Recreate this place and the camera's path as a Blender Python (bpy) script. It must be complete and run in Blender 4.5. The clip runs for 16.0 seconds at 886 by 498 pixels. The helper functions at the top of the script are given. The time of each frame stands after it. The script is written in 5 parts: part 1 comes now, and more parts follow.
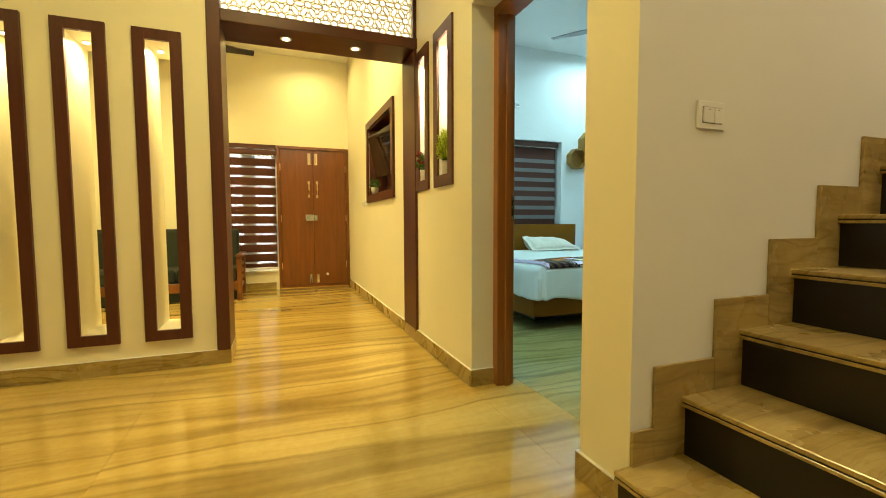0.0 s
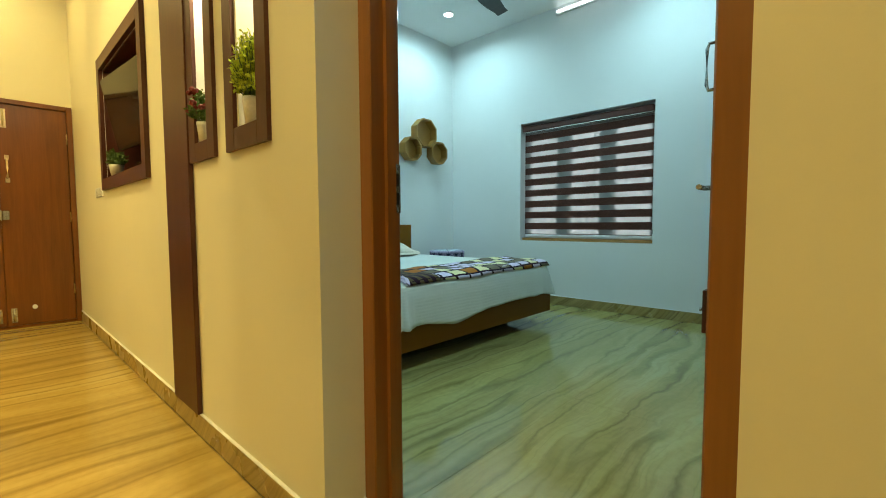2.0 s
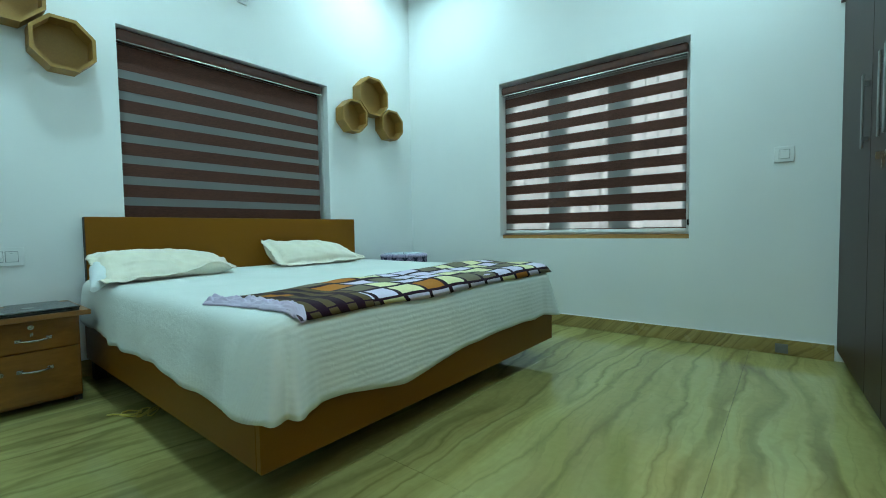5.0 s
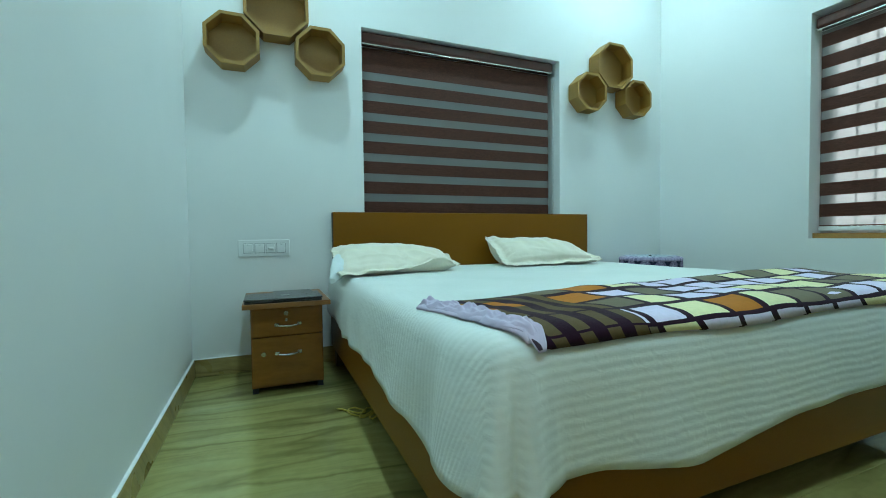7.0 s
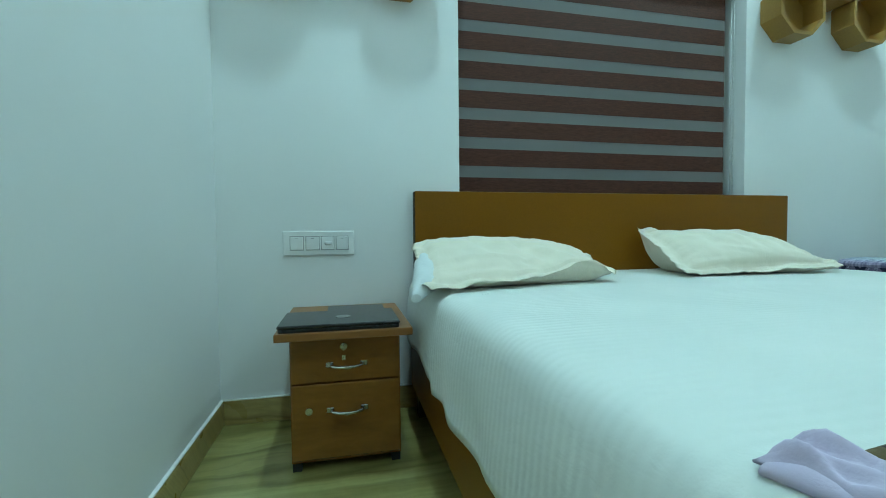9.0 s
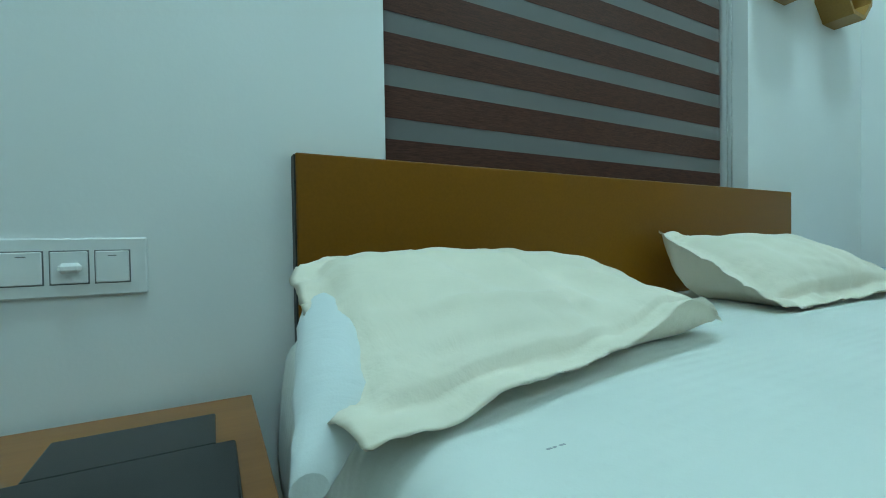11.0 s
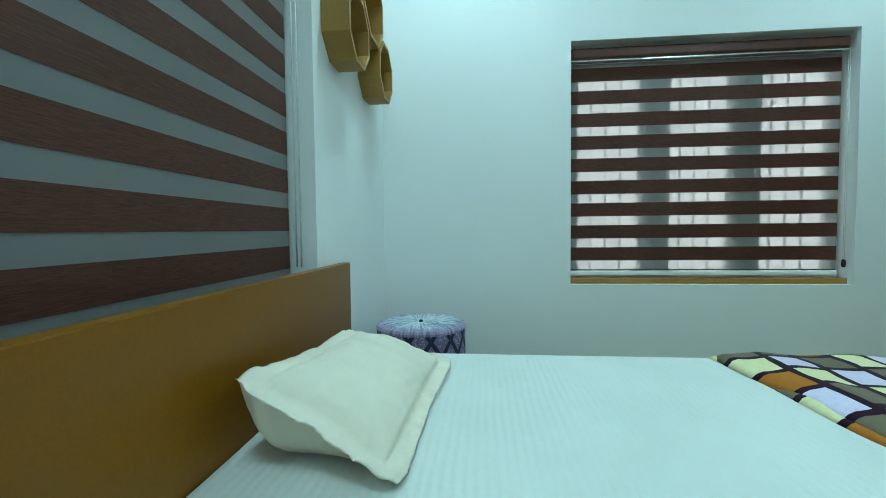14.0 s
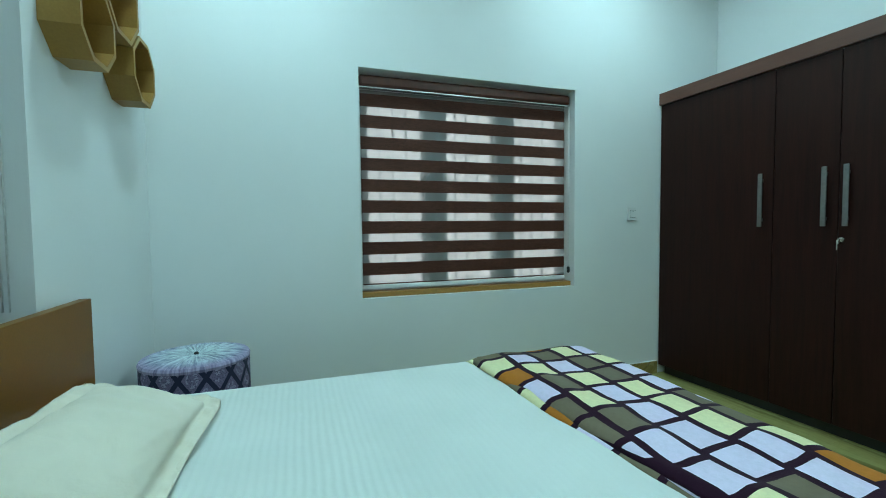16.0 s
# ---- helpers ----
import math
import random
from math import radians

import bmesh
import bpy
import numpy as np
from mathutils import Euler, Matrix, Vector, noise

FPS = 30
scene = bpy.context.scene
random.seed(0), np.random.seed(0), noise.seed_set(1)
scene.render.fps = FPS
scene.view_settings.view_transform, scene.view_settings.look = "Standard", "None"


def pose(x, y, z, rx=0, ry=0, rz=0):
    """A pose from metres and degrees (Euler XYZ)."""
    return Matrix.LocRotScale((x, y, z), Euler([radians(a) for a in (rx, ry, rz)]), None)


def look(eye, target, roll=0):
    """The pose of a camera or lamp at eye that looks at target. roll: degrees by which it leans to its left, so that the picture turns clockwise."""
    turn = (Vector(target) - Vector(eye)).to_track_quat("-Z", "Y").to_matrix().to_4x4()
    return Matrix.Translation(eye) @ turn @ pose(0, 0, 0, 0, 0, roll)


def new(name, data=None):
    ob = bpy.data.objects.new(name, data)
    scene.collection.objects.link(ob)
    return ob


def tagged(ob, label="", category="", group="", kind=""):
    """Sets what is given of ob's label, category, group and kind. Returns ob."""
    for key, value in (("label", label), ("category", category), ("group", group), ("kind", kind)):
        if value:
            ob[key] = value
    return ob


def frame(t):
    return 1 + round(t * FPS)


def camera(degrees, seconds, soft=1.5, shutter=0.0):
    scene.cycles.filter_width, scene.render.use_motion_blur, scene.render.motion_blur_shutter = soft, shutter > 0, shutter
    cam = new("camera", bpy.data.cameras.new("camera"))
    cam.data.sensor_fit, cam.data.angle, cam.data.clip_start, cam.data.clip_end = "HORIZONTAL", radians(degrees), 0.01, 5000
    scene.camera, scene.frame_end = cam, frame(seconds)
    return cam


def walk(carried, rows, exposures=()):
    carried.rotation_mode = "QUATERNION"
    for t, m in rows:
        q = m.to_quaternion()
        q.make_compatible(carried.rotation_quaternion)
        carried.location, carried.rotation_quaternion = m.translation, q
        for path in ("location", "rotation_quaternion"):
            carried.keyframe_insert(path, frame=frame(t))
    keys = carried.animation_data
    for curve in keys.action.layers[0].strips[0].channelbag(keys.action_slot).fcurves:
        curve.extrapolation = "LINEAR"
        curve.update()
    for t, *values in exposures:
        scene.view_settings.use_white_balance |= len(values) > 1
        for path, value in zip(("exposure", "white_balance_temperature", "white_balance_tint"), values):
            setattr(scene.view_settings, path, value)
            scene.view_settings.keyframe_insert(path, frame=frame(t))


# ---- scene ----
cam = camera(91.7, 16.0, soft=1.0)
PATH = [
    (0, (-0.049, -0.025, 1.032), (0.669, 1.837, 0.908), -0.2),
    (0.5, (0.021, 0.339, 1.016), (0.917, 2.123, 0.895), -0.1),
    (1, (0.125, 0.678, 0.987), (1.243, 2.332, 0.867), 0.0),
    (1.5, (0.239, 0.99, 0.994), (1.539, 2.505, 0.879), -0.0),
    (2, (0.397, 1.252, 1.008), (1.851, 2.62, 0.891), -0.3),
    (2.5, (0.584, 1.504, 0.997), (2.14, 2.755, 0.887), -0.7),
    (3, (0.792, 1.682, 0.996), (2.4, 2.867, 0.888), -0.8),
    (3.2, (0.89, 1.722, 0.984), (2.495, 2.911, 0.879), -0.9),
    (5.3, (1.62, 2.204, 0.881), (3.145, 3.495, 0.798), -0.9),
    (5.5, (1.662, 2.224, 0.897), (3.116, 3.593, 0.807), -0.7),
    (6, (1.718, 2.339, 0.871), (2.96, 3.905, 0.801), -0.9),
    (6.5, (1.772, 2.481, 0.857), (2.8, 4.196, 0.789), -0.8),
    (7, (1.807, 2.646, 0.838), (2.573, 4.493, 0.773), -0.7),
    (7.5, (1.854, 2.875, 0.832), (2.4, 4.798, 0.769), -0.5),
    (8, (1.883, 3.143, 0.832), (2.347, 5.088, 0.776), -0.5),
    (8.5, (1.905, 3.395, 0.81), (2.349, 5.345, 0.756), -0.6),
    (8.7, (1.908, 3.484, 0.806), (2.347, 5.434, 0.742), -0.6),
    (10.8, (2.042, 4.499, 0.806), (2.895, 6.308, 0.756), -0.7),
    (11, (2.065, 4.591, 0.806), (3.013, 6.351, 0.769), -0.9),
    (11.5, (2.156, 4.773, 0.839), (3.351, 6.376, 0.803), -1.4),
    (12, (2.263, 4.912, 0.909), (3.726, 6.274, 0.836), -0.65),
    (12.5, (2.308, 4.985, 0.972), (4.028, 6.002, 0.909), -0.8),
    (13, (2.349, 5.02, 1.057), (4.23, 5.694, 0.961), -0.8),
    (13.5, (2.425, 4.984, 1.094), (4.375, 5.416, 1.002), -0.8),
    (14, (2.463, 4.939, 1.137), (4.452, 5.131, 1.049), -0.6),
    (14.5, (2.46, 4.927, 1.183), (4.456, 4.838, 1.089), -0.6),
    (15, (2.435, 4.896, 1.207), (4.409, 4.585, 1.117), -0.6),
    (15.5, (2.415, 4.855, 1.232), (4.353, 4.369, 1.137), -0.6),
    (16, (2.388, 4.801, 1.245), (4.28, 4.159, 1.15), -0.6),
]
walk(cam, [(t, look(eye, target, roll)) for t, eye, target, roll in PATH],
     [(0, 0.05), (0.8, 0.0), (1.5, -0.18), (2, -0.31), (2.5, -0.19), (3.2, -0.09), (5.5, -0.11), (8.5, -0.10), (11, -0.31), (12, -0.29), (12.5, -0.21), (14.5, -0.18), (16, -0.31)])

# ---- world, sun, exposure ----
scene.view_settings.exposure = 0.0
world = bpy.data.worlds.new("sky_world")
scene.world = world
world.use_nodes = True
wn = world.node_tree.nodes
sky = wn.new("ShaderNodeTexSky")
sky.sky_type, sky.sun_disc = "NISHITA", False
sky.sun_elevation, sky.sun_rotation = radians(52), radians(200)
world.node_tree.links.new(sky.outputs[0], wn["Background"].inputs[0])
wn["Background"].inputs[1].default_value = 0.1
sun = new("sun", bpy.data.lights.new("sun", "SUN"))
sun.data.energy, sun.data.angle, sun.data.color = 2.5, radians(0.5), (1.0, 0.95, 0.86)
sun.matrix_world = look((-3, -8, 14), (0, 0, 0))

COOL = (0.56, 1.0, 1.10)
WARM = (1.0, 0.805, 0.295)


def disc_lamp(name, x, y, z, power, colour, size=0.1, spread=180, aim=None):
    lamp = new(name, bpy.data.lights.new(name, "AREA"))
    lamp.data.shape, lamp.data.size, lamp.data.energy, lamp.data.color = "DISK", size, power, colour
    lamp.data.spread = radians(spread)
    lamp.matrix_world = look((x, y, z), aim or (x, y + 0.0001, z - 1))
    return lamp


CEIL = 3.6
BED_LIGHTS = [(4.45, 4.95), (2.1, 4.95), (4.45, 2.55), (2.1, 2.55)]
for lx, ly in BED_LIGHTS:
    disc_lamp("downlight_lamp", lx, ly, CEIL - 0.02, 22.7 if ly > 4 else 21.3, COOL, 0.12, 165)
# Only the lamp by the front door is located; others are added unseen.
HALL_LIGHTS = [(-0.2, 2.1, 37), (-2.2, 2.1, 17), (-0.4, 0.2, 20), (0.2, 4.7, 50), (0.44, 6.56, 15), (-2.0, 4.7, 40), (-2.0, 5.7, 40)]
for lx, ly, watts in HALL_LIGHTS:
    disc_lamp("hall_lamp", lx, ly, CEIL - 0.02, watts, WARM, 0.12, 150)
# Unseen ceiling lamps, added to stand in for daylight on the stair wall.
STAIR_FILL = [(1.7, -1.2), (3.2, 0.4)]
for lx, ly in STAIR_FILL:
    disc_lamp("stair_fill", lx, ly, CEIL - 0.02, 22, (1.0, 0.84, 0.54), 0.12, 165)
BEAM_LIGHTS = [(0.055, 3.62), (0.59, 3.62)]
for lx, ly in BEAM_LIGHTS:
    disc_lamp("beam_lamp", lx, ly, 2.455, 3.5, WARM, 0.05, 110)


# ---- materials ----
class Nodes:
    """A short hand for building node materials."""

    def __init__(self, name, rough=0.5, metal=0.0):
        self.m = bpy.data.materials.new(name)
        self.m.use_nodes = True
        self.t = self.m.node_tree
        self.b = self.t.nodes["Principled BSDF"]
        self.b.inputs["Roughness"].default_value = rough
        self.b.inputs["Metallic"].default_value = metal

    def add(self, kind, **kw):
        n = self.t.nodes.new(kind)
        for k, v in kw.items():
            if k in n.inputs:
                n.inputs[k].default_value = v
        return n

    def link(self, a, b):
        self.t.links.new(a, b)

    def math(self, op, a, b=None):
        n = self.t.nodes.new("ShaderNodeMath")
        n.operation = op
        for i, v in enumerate((a, b)):
            if v is None:
                continue
            if isinstance(v, (int, float)):
                n.inputs[i].default_value = v
            else:
                self.link(v, n.inputs[i])
        return n.outputs[0]

    def ramp(self, fac, stops, constant=False):
        n = self.t.nodes.new("ShaderNodeValToRGB")
        n.color_ramp.interpolation = "CONSTANT" if constant else "LINEAR"
        els = n.color_ramp.elements
        while len(els) < len(stops):
            els.new(0.5)
        for e, (p, c) in zip(els, stops):
            e.position, e.color = p, (*c, 1)
        self.link(fac, n.inputs[0])
        return n.outputs[0]

    def mix(self, fac, a, b, kind="MIX"):
        n = self.t.nodes.new("ShaderNodeMixRGB")
        n.blend_type = kind
        for i, v in enumerate((fac, a, b)):
            if isinstance(v, (int, float)):
                n.inputs[i].default_value = v
            elif isinstance(v, tuple):
                n.inputs[i].default_value = (*v, 1)
            else:
                self.link(v, n.inputs[i])
        return n.outputs[0]

    def where(self, scale=(1, 1, 1), object_space=False):
        g = self.add("ShaderNodeTexCoord").outputs["Object"] if object_space else self.add("ShaderNodeNewGeometry").outputs["Position"]
        mp = self.add("ShaderNodeMapping")
        mp.inputs["Scale"].default_value = scale
        self.link(g, mp.inputs["Vector"])
        return mp.outputs[0]

    def noise(self, vec, scale, detail=3.0, rough=0.5, dist=0.0):
        n = self.add("ShaderNodeTexNoise", Scale=scale, Detail=detail, Roughness=rough, Distortion=dist)
        self.link(vec, n.inputs["Vector"])
        return n.outputs["Fac"]

    def bump(self, height, strength=0.2, distance=0.01):
        n = self.add("ShaderNodeBump", Strength=strength, Distance=distance)
        self.link(height, n.inputs["Height"])
        self.link(n.outputs[0], self.b.inputs["Normal"])

    def colour(self, c):
        if isinstance(c, tuple):
            self.b.inputs["Base Color"].default_value = (*c, 1)
        else:
            self.link(c, self.b.inputs["Base Color"])
        return self


def paint(name, c, rough=0.55):
    n = Nodes(name, rough)
    p = n.where()
    big, fine = n.noise(p, 1.3, 4), n.noise(p, 90, 4, 0.6)
    n.colour(n.ramp(big, [(0.3, tuple(v * 0.955 for v in c)), (0.7, c)]))
    n.bump(n.math("ADD", fine, n.math("MULTIPLY", n.noise(p, 7, 3), 1.5)), 0.08, 0.004)
    return n.m


def wood(name, dark, light, grain=(1, 1, 0.06), scale=22, rough=0.4, object_space=False, spread=0.5, coat=0.0, spec=0.5):
    n = Nodes(name, rough)
    p = n.where(grain, object_space)
    info = n.add("ShaderNodeObjectInfo")
    shift = n.add("ShaderNodeVectorMath")
    n.link(p, shift.inputs[0])
    n.link(info.outputs["Random"], shift.inputs[1])
    f = n.noise(shift.outputs[0], scale, 6, 0.6, 0.8)
    g = n.noise(shift.outputs[0], scale * 6, 2, 0.5)
    both = n.math("ADD", n.math("MULTIPLY", f, 0.75), n.math("MULTIPLY", g, 0.25))
    n.colour(n.ramp(both, [(0.5 - spread / 2, dark), (0.5 + spread / 2, light)]))
    n.b.inputs["Coat Weight"].default_value = coat
    n.b.inputs["Specular IOR Level"].default_value = spec
    n.b.inputs["Coat Roughness"].default_value = 0.15
    n.bump(g, 0.06, 0.002)
    return n.m


def plain(name, c, rough=0.5, metal=0.0, bump=0.0, scale=60, vary=0.12):
    n = Nodes(name, rough, metal)
    p = n.where()
    f = n.noise(p, scale, 3)
    n.colour(n.ramp(f, [(0.25, tuple(v * (1 - vary) for v in c)), (0.75, tuple(min(1, v * (1 + vary)) for v in c))]))
    if bump:
        n.bump(f, bump, 0.004)
    return n.m


def glow(name, c, power):
    n = Nodes(name)
    n.b.inputs["Base Color"].default_value = (0.8, 0.8, 0.8, 1)
    n.b.inputs["Emission Color"].default_value = (*c, 1)
    n.b.inputs["Emission Strength"].default_value = power
    return n.m


def marble(name, tint=(1, 1, 1), rough=0.07, scale=1.0, wave=1.0, wiggle=0.09, drift=0.10, sharp=24.0, strong=0.9, fine=0.4):
    """Polished beige stone whose brown and grey veins run along x in long, wavering bands."""
    n = Nodes(name, rough)
    g = n.add("ShaderNodeNewGeometry").outputs["Position"]
    jump = n.add("ShaderNodeCombineXYZ")
    info = n.add("ShaderNodeObjectInfo")
    n.link(n.math("MULTIPLY", info.outputs["Random"], 0.03), jump.inputs[1])
    off = n.add("ShaderNodeVectorMath")
    n.link(g, off.inputs[0])
    n.link(jump.outputs[0], off.inputs[1])

    def stretched(sx, sy):
        mp = n.add("ShaderNodeMapping")
        mp.inputs["Scale"].default_value = (sx * scale, sy * scale, sy * scale)
        n.link(off.outputs[0], mp.inputs["Vector"])
        return mp.outputs[0]

    sep = n.add("ShaderNodeSeparateXYZ")
    n.link(off.outputs[0], sep.inputs[0])
    across = n.math("ADD", n.math("MULTIPLY", sep.outputs[1], scale), n.math("MULTIPLY", sep.outputs[2], scale))
    # band coordinate: across the veins, pushed about by slow and quick noise
    q = n.math("ADD", across, n.math("MULTIPLY", n.noise(stretched(0.45, 0.7), 1.0, 2, 0.5), 0.6 * wave))
    q = n.math("ADD", q, n.math("MULTIPLY", n.noise(stretched(1.2, 2.4), 1.3, 4, 0.5), wiggle * wave))
    q = n.math("ADD", q, n.math("MULTIPLY", n.noise(stretched(5.0, 9.0), 1.5, 3, 0.6), 0.022))
    comb = n.add("ShaderNodeCombineXYZ")
    n.link(q, comb.inputs[0])
    n.link(n.math("MULTIPLY", sep.outputs[0], drift * scale), comb.inputs[1])
    bands = n.noise(comb.outputs[0], 4.2, 4, 0.6)
    lines = n.noise(comb.outputs[0], 5.2, 1, 0.4)
    hair = n.noise(comb.outputs[0], 15.0, 2, 0.5)
    gate = n.noise(stretched(0.9, 1.6), 1.4, 3)
    vein = n.math("SUBTRACT", 1.0, n.math("MINIMUM", n.math("MULTIPLY", n.math("ABSOLUTE", n.math("SUBTRACT", lines, 0.5)), sharp), 1.0))
    thin = n.math("SUBTRACT", 1.0, n.math("MINIMUM", n.math("MULTIPLY", n.math("ABSOLUTE", n.math("SUBTRACT", hair, 0.5)), 16.0), 1.0))
    soft = n.math("SUBTRACT", 1.0, n.math("MINIMUM", n.math("MULTIPLY", n.math("ABSOLUTE", n.math("SUBTRACT", bands, 0.44)), 9.0), 1.0))
    t = lambda c: tuple(a * b for a, b in zip(c, tint))
    base = n.ramp(bands, [(0.30, t((0.44, 0.32, 0.118))), (0.44, t((0.50, 0.37, 0.14))), (0.56, t((0.535, 0.405, 0.16))), (0.72, t((0.57, 0.45, 0.20)))])
    c = n.mix(n.math("MINIMUM", n.math("MULTIPLY", vein, n.math("MULTIPLY", gate, strong)), 1.0), base, t((0.17, 0.108, 0.030)))
    c = n.mix(n.math("MULTIPLY", thin, n.math("MULTIPLY", gate, fine)), c, t((0.20, 0.135, 0.05)))
    c = n.mix(n.math("MULTIPLY", soft, n.math("MULTIPLY", gate, 0.28)), c, t((0.24, 0.16, 0.058)))
    mott = n.noise(n.where((1, 1, 1)), 26, 4)
    c = n.mix(0.35, c, n.ramp(mott, [(0.3, (0.72, 0.70, 0.66)), (0.7, (1, 1, 1))]), "MULTIPLY")
    n.colour(c)
    n.b.inputs["Specular IOR Level"].default_value = 0.5
    r = n.ramp(n.noise(n.where(), 3, 4), [(0.3, (rough * 0.8,) * 3), (0.7, (rough * 1.5,) * 3)])
    n.link(r, n.b.inputs["Roughness"])
    n.bump(n.noise(n.where(), 11, 2), 0.012, 0.01)
    return n.m


CREAM = paint("cream_wall_paint", (0.82, 0.76, 0.57))
WHITE = paint("white_wall_paint", (0.80, 0.80, 0.79))
CEILING = paint("ceiling_paint", (0.82, 0.82, 0.81))
# one veined stone in two tints: warmer in the hall, greener in the bedroom
FLOOR_M = marble("floor_marble", (0.94, 0.87, 0.64), 0.07, 0.85, 0.8, 0.08, 0.05, 18.0, 1.0, 0.25)
FLOOR_B = marble("bedroom_floor_marble", (0.72, 0.86, 0.79), 0.08, 1.2, 0.8, 0.24, 0.08, 20.0, 1.0, 0.35)
SKIRT_M = marble("skirting_marble", (0.80, 0.78, 0.72), 0.25, 2.2)
GROUT = plain("joint_filler", (0.36, 0.30, 0.20), 0.8)
MAHOG = wood("mahogany_laminate", (0.052, 0.0115, 0.0055), (0.090, 0.021, 0.010), scale=26, rough=0.42)
MAHOG_H = wood("mahogany_laminate_across", (0.052, 0.0115, 0.0055), (0.090, 0.021, 0.010), grain=(0.06, 1, 1), scale=26, rough=0.42)
TEAK = wood("polished_teak", (0.110, 0.031, 0.0035), (0.225, 0.072, 0.011), scale=14, rough=0.32, coat=0.3)
JAMB = wood("varnished_jamb_wood", (0.21, 0.075, 0.014), (0.33, 0.125, 0.026), scale=12, rough=0.34, coat=0.25)
LEAF = wood("door_leaf_wood", (0.088, 0.047, 0.010), (0.142, 0.077, 0.018), scale=12, rough=0.36, spec=0.35)
WARD = wood("wardrobe_laminate", (0.014, 0.0036, 0.0026), (0.036, 0.0095, 0.0065), grain=(1, 1, 0.05), scale=30, rough=0.42, spec=0.16)
WARD_L = wood("wardrobe_side_laminate", (0.072, 0.018, 0.006), (0.165, 0.046, 0.018), grain=(1, 1, 0.05), scale=30, rough=0.36, spec=0.2)
WARD_T = wood("wardrobe_trim_laminate", (0.085, 0.026, 0.015), (0.135, 0.045, 0.027), grain=(0.05, 1, 1), scale=30, rough=0.35)
MUSTARD = plain("mustard_laminate", (0.215, 0.080, 0.005), 0.36, 0, 0.02, 160, 0.06)
MUSTARD.node_tree.nodes["Principled BSDF"].inputs["Specular IOR Level"].default_value = 0.22
OCTA = plain("octagon_board", (0.32, 0.165, 0.03), 0.5, 0, 0.03, 120, 0.08)
NIGHT = wood("nightstand_veneer", (0.17, 0.055, 0.008), (0.31, 0.115, 0.018), grain=(0.35, 1, 1), scale=9, rough=0.26, coat=0.4)
NIGHT_T = wood("nightstand_top_wood", (0.22, 0.080, 0.018), (0.32, 0.13, 0.033), grain=(0.1, 1, 1), scale=16, rough=0.36)
STRIP = plain("window_timber", (0.34, 0.16, 0.035), 0.4)
BLACK = plain("black_board", (0.012, 0.011, 0.011), 0.5)
GRANITE = plain("black_granite", (0.006, 0.0055, 0.006), 0.3, 0, 0, 300, 0.5)
CHROME = plain("brushed_steel", (0.62, 0.62, 0.60), 0.25, 1.0)
BRUSHED = plain("dull_brushed_steel", (0.26, 0.25, 0.24), 0.38, 1.0)
BRASS = plain("pale_brass", (0.72, 0.60, 0.36), 0.28, 1.0)
SWITCH = plain("switch_plastic", (0.78, 0.78, 0.77), 0.32, 0, 0, 40, 0.02)
# dark grey for the painted shade round rockers and for their printed marks
SWITCH_D = plain("switch_shade_and_mark", (0.16, 0.16, 0.16), 0.5)
ALU = plain("window_aluminium", (0.70, 0.71, 0.71), 0.4)
LAPTOP = plain("laptop_plastic", (0.012, 0.013, 0.015), 0.22)
LOGO = plain("silver_badge", (0.55, 0.55, 0.56), 0.25, 1.0)
SCREEN = plain("screen_glass", (0.008, 0.008, 0.009), 0.06)
FANM = plain("fan_enamel", (0.022, 0.018, 0.016), 0.35)
POT = plain("white_pot", (0.78, 0.77, 0.74), 0.35)
FERN = plain("fern_leaf", (0.46, 0.56, 0.03), 0.55, 0, 0, 30, 0.35)
LEAFY = plain("shrub_leaf", (0.085, 0.16, 0.025), 0.55, 0, 0, 30, 0.35)
BERRY = plain("red_blossom", (0.16, 0.008, 0.008), 0.5)
SOFA_C = plain("dark_green_cloth", (0.018, 0.026, 0.020), 0.9, 0, 0.3, 220)
LAMP_C = glow("cool_lamp_disc", (0.85, 1.0, 1.0), 14)
TUBE_M = glow("tube_lamp", (0.85, 1.0, 1.0), 5)
LAMP_W = glow("warm_lamp_disc", (1.0, 0.86, 0.55), 14)
JALI_L = glow("lit_acrylic", (1.0, 0.90, 0.66), 2.0)
JALI_M = plain("cut_panel_board", (0.74, 0.66, 0.44), 0.5)
DAY = glow("bright_daylight", (0.90, 1.0, 1.0), 2.6)
DAY_N = glow("bright_daylight_north", (0.98, 1.0, 1.0), 6.0)
MARK = plain("faded_ink", (0.38, 0.39, 0.40), 0.7)
CORD = plain("bead_chain", (0.7, 0.7, 0.68), 0.4)
WIRE = plain("yellow_wire", (0.55, 0.42, 0.06), 0.5)


def cloth_band():
    n = Nodes("blind_brown_weave", 0.6)
    n.b.inputs["Specular IOR Level"].default_value = 0.25
    p = n.where((5, 5, 170))
    f = n.noise(p, 6, 4, 0.6)
    n.colour(n.ramp(f, [(0.35, (0.046, 0.0135, 0.008)), (0.65, (0.112, 0.037, 0.023))]))
    n.bump(f, 0.15, 0.002)
    return n.m


